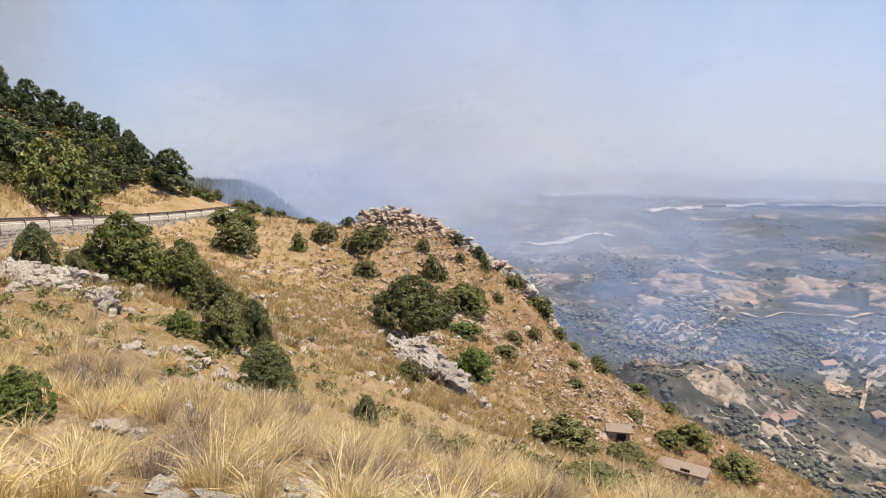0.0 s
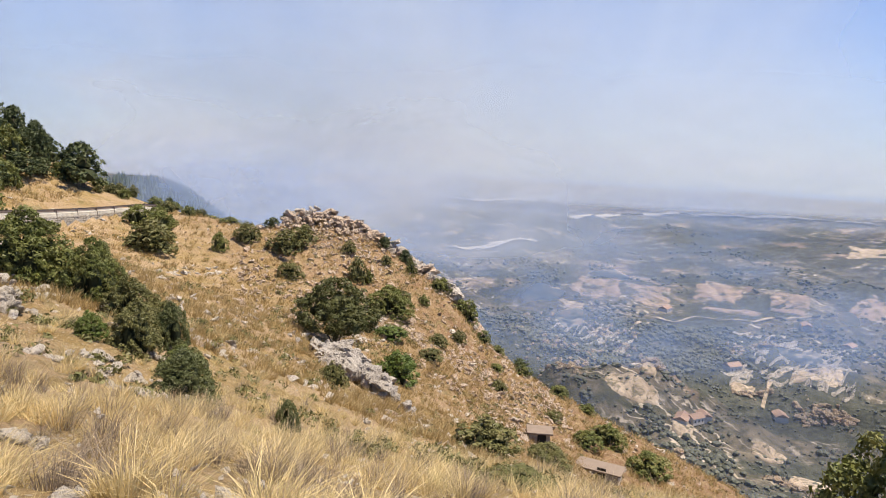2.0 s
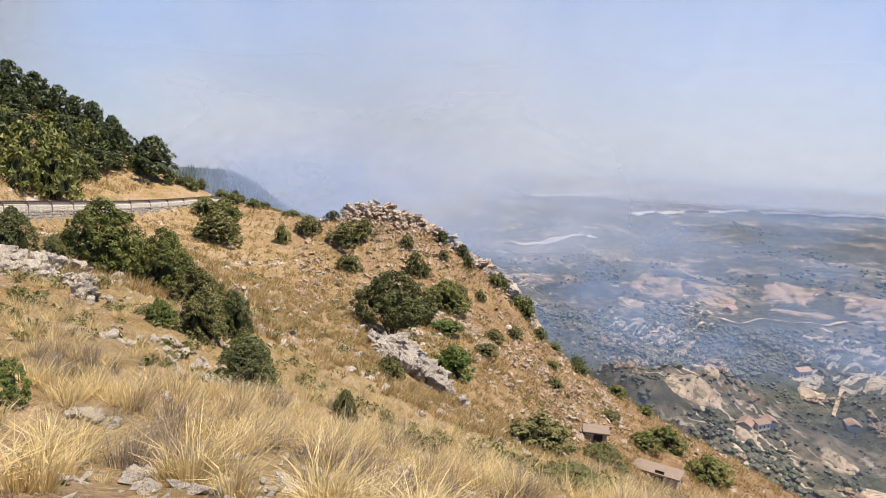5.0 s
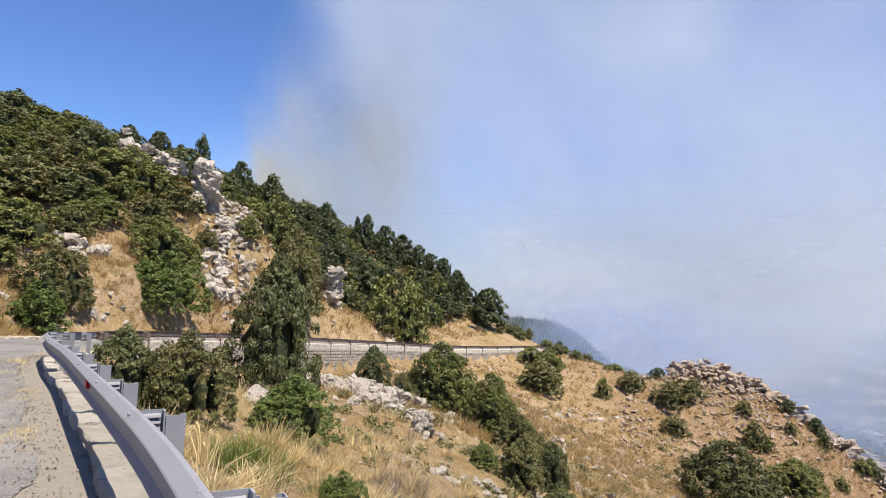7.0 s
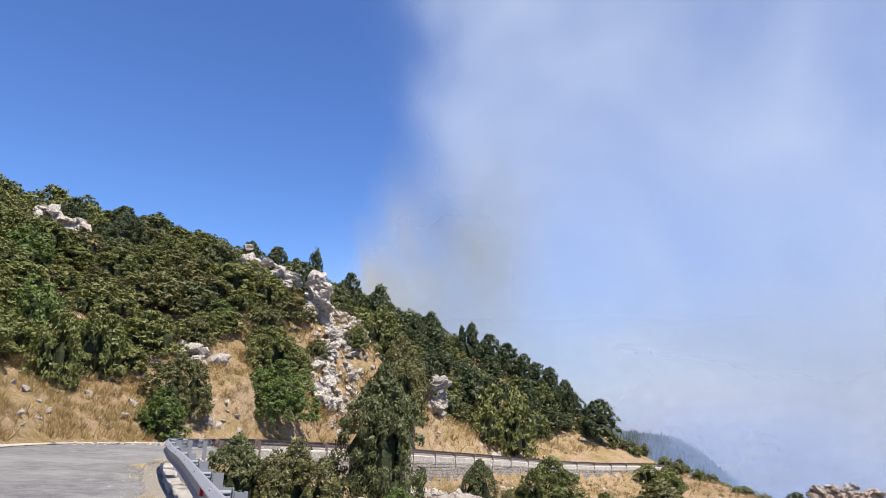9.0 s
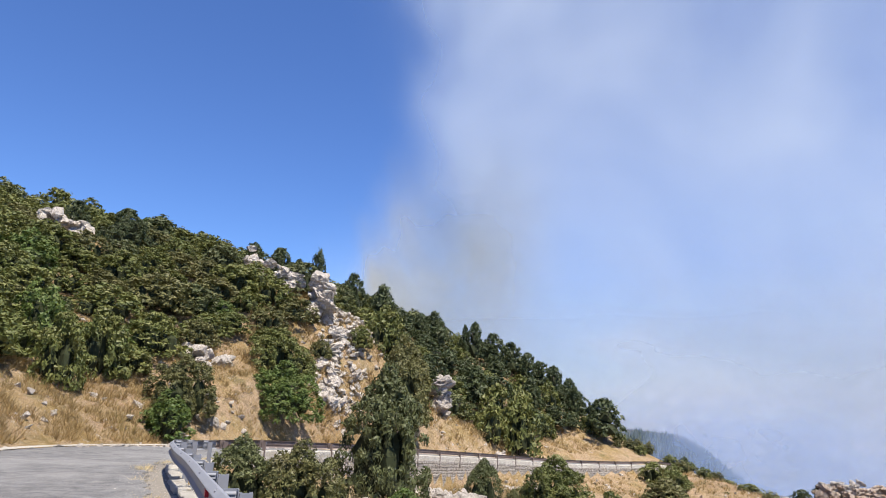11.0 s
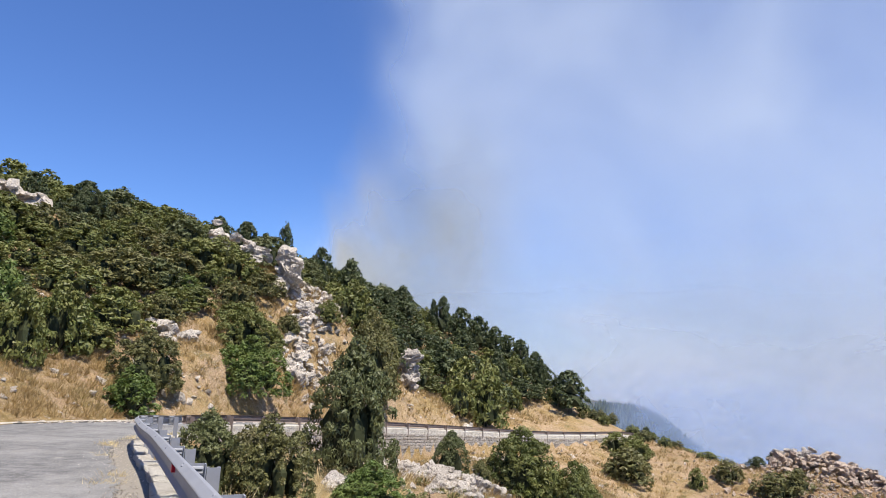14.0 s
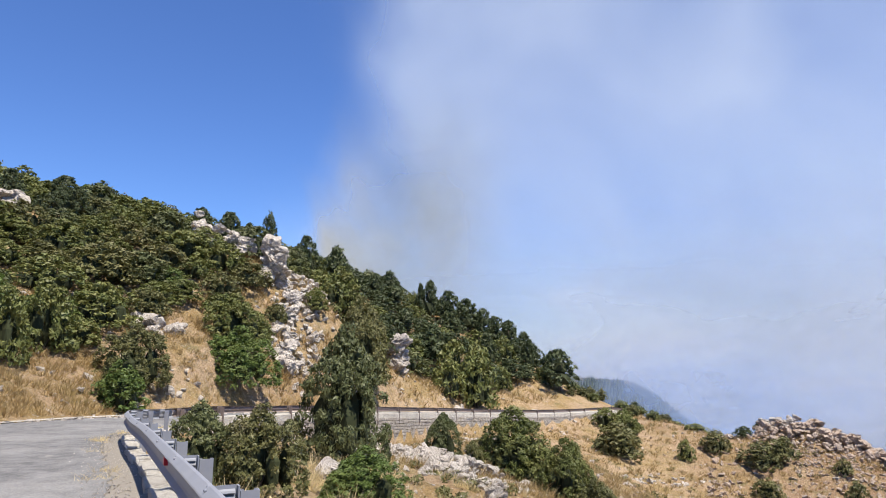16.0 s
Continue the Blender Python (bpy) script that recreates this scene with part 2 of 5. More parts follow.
M_FIELD = soil_material("ploughed_pinkish_soil", (0.235, 0.17, 0.135), (0.34, 0.26, 0.21), 0.03, (0.50, 0))
M_CLEAR = soil_material("bare_tan_clearing", (0.28, 0.215, 0.155), (0.46, 0.38, 0.295), 0.06, (0.51, 0))
M_TERRACE = stone_material("pale_terrace_stone", (0.42, 0.37, 0.31), (0.62, 0.56, 0.48), (0.20, 0.17, 0.13), 0.2, 0.0)
M_CLIFF = stone_material("tan_valley_cliff", (0.32, 0.24, 0.17), (0.50, 0.41, 0.31), (0.18, 0.14, 0.10), 0.15, 0.5)
M_MASON = stone_material("grey_masonry_stone", (0.38, 0.34, 0.29), (0.54, 0.49, 0.43), (0.20, 0.17, 0.14), 2.0)
M_KERB = stone_material("weathered_kerb_concrete", (0.56, 0.52, 0.45), (0.76, 0.72, 0.64), (0.27, 0.22, 0.16), 2.5)
M_DIRT = plain_colour("roadside_grit", (0.13, 0.117, 0.10), (0.29, 0.26, 0.22), 0.95, 14, 0.6)
M_STEEL = steel_material("galvanised_steel", (0.20, 0.21, 0.235), (0.29, 0.30, 0.33), 0.5)
M_RUSTED = steel_material("rusty_guard_rail_steel", (0.13, 0.10, 0.09), (0.24, 0.19, 0.17), 0.7)
M_RED = plain_colour("red_reflector_plastic", (0.35, 0.01, 0.02), (0.5, 0.02, 0.03), 0.35, 20, 0.0)
M_HOLM = leaf_material("holm_oak_leaves", (0.059, 0.079, 0.017), (0.170, 0.189, 0.051), (0.224, 0.211, 0.067))
M_WOODS = leaf_material("far_wood_leaves", (0.05, 0.058, 0.040), (0.105, 0.112, 0.078), (0.13, 0.125, 0.085))
M_OAK = leaf_material("dark_oak_leaves", (0.040, 0.048, 0.015), (0.107, 0.116, 0.036), (0.138, 0.133, 0.043))
M_GREEN = leaf_material("fresh_green_leaves", (0.046, 0.083, 0.015), (0.126, 0.176, 0.038), (0.152, 0.175, 0.045))
M_JUNI = leaf_material("juniper_needles", (0.052, 0.064, 0.022), (0.140, 0.160, 0.063), (0.168, 0.172, 0.068))
M_OLIVE = leaf_material("dusty_olive_leaves", (0.067, 0.075, 0.023), (0.175, 0.170, 0.063), (0.197, 0.175, 0.063), 0.4)
M_PINE = leaf_material("dark_conifer_needles", (0.028, 0.043, 0.017), (0.084, 0.107, 0.041), (0.098, 0.112, 0.042))
M_BARK = plain_colour("grey_brown_bark", (0.07, 0.055, 0.04), (0.17, 0.14, 0.11), 0.95, 9, 0.9)
# inside of crowns: shade among the leaves put into a dark green
M_CORE = plain_colour("crown_shade", (0.022, 0.028, 0.011), (0.048, 0.056, 0.024), 0.95, 6, 0.5)
M_TILE = plain_colour("old_roof_tiles", (0.24, 0.15, 0.11), (0.36, 0.25, 0.19), 0.9, 3, 0.5)
M_SLAB = plain_colour("stained_roof_slab", (0.15, 0.115, 0.09), (0.27, 0.215, 0.18), 0.95, 1.6, 0.5)
M_PLASTER = plain_colour("weathered_plaster", (0.42, 0.38, 0.33), (0.58, 0.54, 0.48), 0.9, 4, 0.3)
M_DARK = plain_colour("dark_opening", (0.015, 0.013, 0.012), (0.03, 0.028, 0.025), 0.9, 4, 0.0)
M_SEA = plain_colour("sea_water", (0.10, 0.16, 0.23), (0.12, 0.19, 0.27), 0.25, 0.01, 0.0)
M_GRAVEL = plain_colour("pale_river_gravel", (0.33, 0.305, 0.275), (0.45, 0.42, 0.385), 0.95, 0.05, 0.2)


def grass_material(name, a, b):
    m = Mat(name, 0.8, spec=0.15)
    c = m.mix(m.island(), a, b)
    c = m.mix(m.ramp(m.noise(1.4, 3), (0.45, 0), (0.62, 0.4)), c, tuple(q * 0.7 for q in a))
    c = m.mix(m.ramp(m.noise(0.45, 4), (0.57, 0), (0.72, 0.35)), c, (0.36, 0.36, 0.13))
    m.done(c)
    trans = m.node("ShaderNodeBsdfTranslucent")
    m.link(c, trans.inputs["Color"])
    both = m.node("ShaderNodeMixShader", Fac=0.38)
    m.link(m.b.outputs[0], both.inputs[1])
    m.link(trans.outputs[0], both.inputs[2])
    m.link(both.outputs[0], m.t.nodes["Material Output"].inputs[0])
    return m.m


M_GREENGRASS = grass_material("green_grass_blades", (0.07, 0.12, 0.02), (0.19, 0.25, 0.06))
M_GRASS = grass_material("pale_dry_grass", (0.57, 0.44, 0.215), (0.90, 0.755, 0.46))
M_GOLD = grass_material("golden_dry_grass", (0.335, 0.232, 0.102), (0.585, 0.445, 0.235))
M_STALK = grass_material("grey_dead_stalks", (0.24, 0.19, 0.145), (0.44, 0.36, 0.29))


# ---------- making meshes ----------
def mesh_of(name, verts, faces, material, smooth_faces=False):
    me = bpy.data.meshes.new(name)
    me.from_pydata([tuple(v) for v in verts], [], faces)
    for mat in (material if isinstance(material, (list, tuple)) else [material]):
        me.materials.append(mat)
    if smooth_faces:
        me.polygons.foreach_set("use_smooth", [True] * len(me.polygons))
    return me


def part(name, me, parent, label="", m=None):
    """One mesh object under a thing or a part."""
    ob = new(name, me)
    ob.parent = parent
    if m is not None:
        ob.matrix_basis = m
    return tagged(ob, label) if label else ob


def root(name, label, category, group="", kind="", at=(0, 0, 0)):
    ob = new(name)
    ob.location = at
    return tagged(ob, label, category, group, kind)


def box(sx, sy, sz, bevel=0.0, at=(0, 0, 0)):
    """A box as a bmesh, standing on z = 0 at the place given, with chamfered edges."""
    bm = bmesh.new()
    bmesh.ops.create_cube(bm, size=1.0, matrix=Matrix.Translation((at[0], at[1], at[2] + sz / 2)) @ Matrix.Diagonal((sx, sy, sz, 1)))
    if bevel:
        bmesh.ops.bevel(bm, geom=list(bm.edges), offset=bevel, segments=1, affect="EDGES")
    return bm


def bm_mesh(name, bm, material):
    me = bpy.data.meshes.new(name)
    bm.to_mesh(me)
    bm.free()
    me.materials.append(material)
    return me


# ---------- the lie of the land (metres; the eye stands at 0, 0) ----------
# guard rail line: x, y and height of its top edge
RAIL = [(9.5, -20, 0.75), (5.0, -10, 0.75), (2.4, -4, 0.75), (0.63, 0, 0.75), (-0.15, 1.73, 0.75), (-0.89, 3.39, 0.69), (-1.62, 4.93, 0.58),
        (-2.71, 7.14, 0.42), (-4.75, 11.24, 0.13), (-6.55, 14.7, -0.12), (-8.4, 18.8, -0.42), (-9.3, 23.2, -0.85),
        (-9.4, 26.5, -1.1), (-9.0, 30.7, -1.45), (-8.3, 35.0, -1.85), (-7.0, 40.0, -2.3), (-1.6, 55.0, -3.8),
        (3.0, 64.9, -4.8), (10.3, 77.3, -6.1), (17.5, 86.2, -6.8), (24.8, 94.8, -7.3), (28.4, 100.0, -7.9), (29.6, 107.0, -8.6), (26.5, 115, -9.4), (19, 123, -10.2)]
SPUR_CREST = [(30.3, 100.5, -8.6), (34.6, 93.8, -9.4), (38.0, 87.1, -10.4), (41.0, 82.7, -9.2), (43.8, 80.9, -8.2), (46.9, 76.8, -9.2),
              (49.1, 73.0, -10.8), (51.7, 68.7, -13.7), (54.6, 63.8, -17.1), (57.7, 61.0, -22.6), (61.7, 57.0, -26.6), (65.9, 52.1, -30.0),
              (70.0, 46.5, -33.0), (72.2, 38.9, -34.8), (73.2, 32.2, -36.2)]
SPUR_FACE = [(27.6, 85.7, -9.2), (31.6, 77.8, -10.8), (33.4, 67.1, -13.5), (25.2, 56.7, -13.6), (26.2, 44.9, -14.3), (37.4, 49.4, -16.9),
             (45.3, 63.5, -14.7), (45.3, 50.7, -20.9), (44.0, 37.8, -24.9), (48.8, 34.9, -27.7), (25.3, 25.6, -15.6), (21.4, 31.4, -13.4), (27.9, 34.0, -17.2)]
NEAR_SLOPE = [(1.6, 1.2, -0.45), (3.2, -3.0, -0.45), (0.9, 4.0, -1.0), (-0.1, 8.0, -2.1), (2.0, 8.3, -2.9), (4.6, 8.3, -3.7), (9.9, 9.9, -6.0), (18.4, 12.0, -9.7),
              (8.8, 18.0, -7.2), (15.6, 20.8, -10.6), (6.8, 19.9, -6.3), (1.8, 13.9, -3.5), (0.5, 16.0, -3.1), (6.6, 24.1, -5.7),
              (5.6, 31.5, -5.3), (0.3, 29.0, -3.8), (12.1, 46.5, -7.3), (6.2, 43.6, -5.3), (12, -12, -5.0), (30, 0, -15), (60, 5, -33), (40, -30, -20)]
HILL = [(-23.4, 38.4, 1.1), (-23.1, 46.6, 2.8), (-14.5, 47.8, 0.6), (-10.3, 67.2, 4.7), (-4.0, 65.9, -1.8), (0.5, 76.0, -0.8), (14.5, 90.9, -4.3),
        (-40.3, 59.6, 12.6), (-33.4, 70.5, 14.4), (-28.6, 74.7, 13.8), (-23.8, 78.5, 11.6), (-16.3, 84.5, 8.5), (-11.1, 91.3, 7.5), (-6.9, 99.8, 6.5),
        (0.2, 108.0, 4.9), (7.0, 111.8, 2.7), (12.2, 114.4, 0.5), (18.0, 113.6, -3.0), (24.5, 109.0, -6.4), (-60, 100, 19.8), (-30, 110, 13.9),
        (0, 135, 6.3), (30, 135, -9), (-40, 20, 10), (-60, 50, 19), (-30, -10, 9), (-45, -45, 14), (-20, 12, 1.2),
        (-24, 24, 2.2)]


def spline(points, step):
    """A smooth line through the points, at about that step."""
    p = np.array(points, float)
    p = np.vstack([2 * p[0] - p[1], p, 2 * p[-1] - p[-2]])
    out = []
    for a, b, c, d in zip(p, p[1:], p[2:], p[3:]):
        n = max(1, int(np.linalg.norm(c - b) / step))
        for k in range(n):
            u = k / n
            out.append(0.5 * (2 * b + (c - a) * u + (2 * a - 5 * b + 4 * c - d) * u * u + (3 * b - a - 3 * c + d) * u ** 3))
    return np.array(out + [p[-2]])


def offset_line(line, side):
    """The line moved sideways in plan, to its left where side is positive."""
    t = np.gradient(line[:, :2], axis=0)
    t /= np.linalg.norm(t, axis=1)[:, None]
    out = line.copy()
    out[:, 0] -= t[:, 1] * side
    out[:, 1] += t[:, 0] * side
    return out


RAIL_LINE = spline(RAIL, 0.5)
EDGE_LINE = RAIL_LINE - np.array([0, 0, 0.75])
ROAD_LINE = offset_line(EDGE_LINE, 3.7)


def smooth(a, b, v):
    u = np.clip((v - a) / (b - a), 0, 1)
    return u * u * (3 - 2 * u)


def nearest(line, x, y):
    """Plan distance to the line, height of the line there, and the side (positive: left)."""
    best = np.full(x.shape, 1e9)
    z = np.zeros(x.shape)
    side = np.zeros(x.shape)
    for (ax, ay, az), (bx, by, bz) in zip(line[:-1], line[1:]):
        ux, uy = bx - ax, by - ay
        u = np.clip(((x - ax) * ux + (y - ay) * uy) / (ux * ux + uy * uy), 0, 1)
        ex, ey = x - ax - u * ux, y - ay - u * uy
        d = np.hypot(ex, ey)
        m = d < best
        best = np.where(m, d, best)
        z = np.where(m, az + u * (bz - az), z)
        side = np.where(m, ux * ey - uy * ex, side)
    return best, z, side


def kernel(d2):
    return d2 * np.log(d2 + 1e-6)


def make_relief():
    toe = offset_line(EDGE_LINE, 8.2)[8::14] + np.array([0, 0, 0.25])
    toe = toe[(toe[:, 1] > -30) & (toe[:, 1] < 97)]
    bank = offset_line(EDGE_LINE, -1.6)[30::12]
    bank = bank + np.stack([0 * bank[:, 0], 0 * bank[:, 0], np.interp(bank[:, 1], [20, 32, 45, 90], [-0.8, -1.5, -2.1, -1.5])], 1)
    bank = bank[bank[:, 1] < 97]
    low = offset_line(np.array(SPUR_CREST), 26)[1:] + np.array([0, 0, -24.0])
    c = np.vstack([np.array(SPUR_CREST), np.array(SPUR_FACE), np.array(NEAR_SLOPE), np.array(HILL), toe, bank])
    keep = [q for q in low if np.hypot(c[:, 0] - q[0], c[:, 1] - q[1]).min() > 9 and q[0] > 40]
    c = np.vstack([c] + [np.array(keep)])
    n = len(c)
    d2 = ((c[:, None, :2] - c[None, :, :2]) ** 2).sum(2) / 100
    a = np.zeros((n + 3, n + 3))
    a[:n, :n] = kernel(d2) + 0.15 * np.eye(n)
    a[:n, n], a[:n, n + 1:] = 1, c[:, :2] / 10
    a[n, :n], a[n + 1:, :n] = 1, c[:, :2].T / 10
    w = np.linalg.solve(a, np.append(c[:, 2], [0, 0, 0]))
    return c, w


RELIEF = make_relief()


def wave(x, y, k, s):
    """Smooth uneven ground, about -1 to 1."""
    return (np.sin(k * x * 1.0 + 1.3 * s) * np.cos(k * y * 1.1 - s) + 0.6 * np.sin(k * 1.9 * (x + 0.6 * y) + 2 * s) * np.cos(k * 2.3 * (y - 0.4 * x) + s)
            + 0.35 * np.sin(k * 4.3 * x - 3 * s + 2 * np.sin(k * y)) * np.sin(k * 3.9 * y + s)) / 1.6


def far_ground(x, y):
    """The plain below, with low hills, the wooded flank beyond the bend and the sea."""
    r = np.hypot(x, y)
    z = -150 + 11 * wave(x, y, 0.011, 1) * smooth(250, 500, r) * (1 - 0.6 * smooth(900, 1500, r)) + (40 * np.maximum(0, wave(x, y, 0.0037, 4)) + 12 * np.abs(wave(x, y, 0.017, 6))) * smooth(820, 1050, r) * (1 - 0.7 * smooth(1700, 2300, r))
    z = z + (8 * np.abs(wave(x, y, 0.045, 8)) + 2.2 * np.abs(wave(x, y, 0.13, 5))) * smooth(200, 330, r) * (1 - smooth(800, 1400, r))
    z = z + 22 * np.exp(-((x - 330) / 70) ** 2 - ((y - 230) / 50) ** 2)
    z = z - 25 * smooth(3800, 4200, r)
    u = x - 0.3 * (y - 380) + 9 * wave(x, y, 0.02, 2)
    flank = np.interp(u, [-400, 30, 112, 128, 160, 210, 330], [40, -33, -36, -44, -66, -100, -151])
    return np.maximum(z, flank * smooth(2500, 900, r) - 160 * smooth(700, 1500, r))


def land(x, y, detail=True):
    x, y = np.asarray(x, float), np.asarray(y, float)
    shape = x.shape
    x, y = x.ravel(), y.ravel()
    r = np.hypot(x, y)
    z = far_ground(x, y)
    m = r < 330
    c, w = RELIEF
    n = len(c)
    xm, ym = x[m], y[m]
    k = np.minimum(1, 150 / np.maximum(1e-6, np.hypot(xm, ym)))
    xc, yc = xm * k, ym * k
    zn = w[n] + (w[n + 1] * xc + w[n + 2] * yc) / 10
    for i in range(n):
        zn = zn + w[i] * kernel(((xc - c[i, 0]) ** 2 + (yc - c[i, 1]) ** 2) / 100)
    # the road matters to its surroundings alone
    by = (xm > -34) & (xm < 48) & (ym > -36) & (ym < 140)
    d, zr, side = np.full(xm.shape, 999.0), np.zeros(xm.shape), np.ones(xm.shape)
    d[by], zr[by], side[by] = nearest(ROAD_LINE[::2], xm[by], ym[by])
    if detail:
        zn = zn + (0.22 * wave(xm, ym, 0.9, 3) + 0.09 * wave(xm, ym, 2.9, 7)) * smooth(5, 8, d)
    blend = smooth(112, 300, np.hypot(xm, ym))
    zz = zn * (1 - blend) + z[m] * blend
    # the road bench: level across the road, with a drop at the rail and a cut at the hill
    half = np.where(side > 0, np.interp(ym, [90, 97, 101], [4.6, 2.6, -3.0]), np.interp(ym, [22, 32, 99, 103], [3.9, 3.62, 3.62, -3.0]))
    zz = np.where(d < 130, zz + (zr - 0.06 - zz) * (1 - smooth(half, half + np.where(side > 0, np.interp(ym, [90, 98], [2.5, 1.2]), np.interp(ym, [22, 32], [1.2, 0.5])), d)), zz)
    z[m] = zz
    return z.reshape(shape)


GRID_X, GRID_Y = np.arange(-80, 90.1, 0.5), np.arange(-20, 130.1, 0.5)
GRID_Z = land(*np.meshgrid(GRID_X, GRID_Y))


def height(x, y):
    """Ground height near the road, read between the points of a half-metre grid."""
    if not (-80 < x < 90 and -20 < y < 130):
        return float(land(np.array([x]), np.array([y]))[0])
    u, v = (x + 80) / 0.5, (y + 20) / 0.5
    i, j = int(u), int(v)
    u, v = u - i, v - j
    a, b = GRID_Z[j], GRID_Z[j + 1]
    return float((a[i] * (1 - u) + a[i + 1] * u) * (1 - v) + (b[i] * (1 - u) + b[i + 1] * u) * v)


# ---------- ground: one sheet from the road to the horizon ----------
def build_ground():
    az = np.radians(np.concatenate([np.arange(-180, -46, 4.0), np.arange(-46, 86, 0.4), np.arange(86, 180, 4.0)]))
    rr = np.concatenate([[0.05], np.geomspace(0.4, 140, 210), np.geomspace(143, 700, 140), np.geomspace(715, 4985, 70)])
    a, r = np.meshgrid(az, rr)
    x, y = np.sin(a) * r, np.cos(a) * r
    z = land(x, y)
    n, k = a.shape
    verts = np.stack([x, y, z], 2).reshape(-1, 3)
    faces, slots = [], []
    for i in range(n - 1):
        for j in range(k):
            q = (i * k + j, i * k + (j + 1) % k, (i + 1) * k + (j + 1) % k, (i + 1) * k + j)
            faces.append(q[::-1])
            zc = verts[q[0]][2]
            slots.append(0 if rr[i] < 190 and zc > -75 else (2 if rr[i] > 4150 else 1))
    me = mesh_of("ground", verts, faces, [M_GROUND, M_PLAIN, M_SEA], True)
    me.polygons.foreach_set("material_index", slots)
    tagged(new("ground", me), "dry grassy stony mountainside falling to a hazy plain", "ground", kind="structure")


build_ground()


def ribbon(name, line, left, right, lift, material, rows=5, jag=0.0):
    """A strip along a line, with its edges at those sideways places."""
    verts, faces = [], []
    for k in range(rows + 1):
        s = left + (right - left) * k / rows
        o = offset_line(line, s)
        for i, p in enumerate(o):
            j = jag * 2 * (noise.noise(Vector((p[0] * 1.1, p[1] * 1.1, 0))) + 0.6 * noise.noise(Vector((p[0] * 5, p[1] * 5, 3)))) if k in (0, rows) else 0
            verts.append((p[0] + j, p[1] + 0.6 * j, p[2] + lift + 0.012 * math.sin(i * 0.06 + 0.4 * s)))
    n = len(line)
    for k in range(rows):
        for i in range(n - 1):
            faces.append((k * n + i, k * n + i + 1, (k + 1) * n + i + 1, (k + 1) * n + i))
    return mesh_of(name, verts, faces, material, True)


FINE_LINE = offset_line(spline(RAIL, 0.14) - np.array([0, 0, 0.75]), 3.7)
FINE_LINE = FINE_LINE[FINE_LINE[:, 1] < 101]
road = new("road", ribbon("road", FINE_LINE, 3.5, -3.15, 0.016, M_ASPHALT, 8, 0.08))
tagged(road, "worn patched grey asphalt mountain road bending round the hill", "road", kind="structure")
verge = new("road_verge", ribbon("road_verge", FINE_LINE, -2.9, -3.75, 0.006, M_DIRT, 3, 0.03))
tagged(verge, "gritty dirt strip between asphalt and kerb", "verge", kind="structure")
bank = new("hill_kerb", ribbon("hill_kerb", FINE_LINE, 4.0, 3.4, 0.05, M_KERB, 2, 0.04))
tagged(bank, "pale worn concrete gutter along the uphill road edge", "kerb", kind="structure")


def along(line):
    """Arc length along a line in plan."""
    return np.concatenate([[0], np.cumsum(np.hypot(*np.diff(line[:, :2], axis=0).T))])


def place_on(line, s):
    """Point and heading angle at arc length s."""
    d = along(line)
    p = np.array([np.interp(s, d, line[:, k]) for k in range(3)])
    q = np.array([np.interp(s + 0.3, d, line[:, k]) for k in range(3)])
    return p, math.atan2(q[1] - p[1], q[0] - p[0])


# ---------- guard rail ----------
BEAM = [(0.0, 0.0), (0.020, -0.003), (0.084, -0.048), (0.090, -0.056), (0.086, -0.066), (0.052, -0.102), (0.046, -0.130), (0.046, -0.175),
        (0.052, -0.202), (0.086, -0.238), (0.090, -0.248), (0.084, -0.258), (0.040, -0.290), (0.0, -0.310)]


def beam_mesh(s0, s1, material):
    """A length of two-wave beam, swept along the rail line; its waves face the road."""
    steps = max(2, int((s1 - s0) / 0.5))
    prof = BEAM + [(d - 0.006, z) for d, z in reversed(BEAM)]
    verts, faces = [], []
    for i in range(steps + 1):
        p, a = place_on(RAIL_LINE, s0 + (s1 - s0) * i / steps)
        lx, ly = -math.sin(a), math.cos(a)
        for d, z in prof:
            verts.append((p[0] + lx * d, p[1] + ly * d, p[2] + z))
    n = len(prof)
    for i in range(steps):
        for j in range(n):
            faces.append((i * n + j, (i + 1) * n + j, (i + 1) * n + (j + 1) % n, i * n + (j + 1) % n))
    return mesh_of("beam", verts, faces, material)


def post_mesh(material):
    """A C-section steel post, open towards the traffic."""
    w, d, t, h = 0.13, 0.06, 0.006, 1.25
    out = [(0, 0), (w, 0), (w, d), (w - 0.03, d), (w - 0.03, d - t), (w - t, d - t), (w - t, t), (t, t), (t, d - t), (0.03, d - t), (0.03, d), (0, d)]
    verts = [(x - w / 2, y, z) for z in (-h + 0.02, 0) for x, y in out]
    n = len(out)
    faces = [(j, (j + 1) % n, n + (j + 1) % n, n + j) for j in range(n)]
    faces += [tuple(range(n))[::-1], tuple(range(n, 2 * n))]
    return mesh_of("post", verts, faces, material)


def spacer_mesh(material):
    """A pressed sheet-steel spacer plate standing across the rail, with a folded rim."""
    out = [(0.0, 0.064), (0.0, 0.059), (0.155, 0.059), (0.155, 0.0), (0.166, 0.0), (0.166, 0.064)]
    verts = [(x, y, z) for z in (-0.30, 0.0) for x, y in out]
    n = len(out)
    faces = [(j, (j + 1) % n, n + (j + 1) % n, n + j) for j in range(n)] + [tuple(range(n))[::-1], tuple(range(n, 2 * n))]
    return mesh_of("spacer", verts, faces, material)


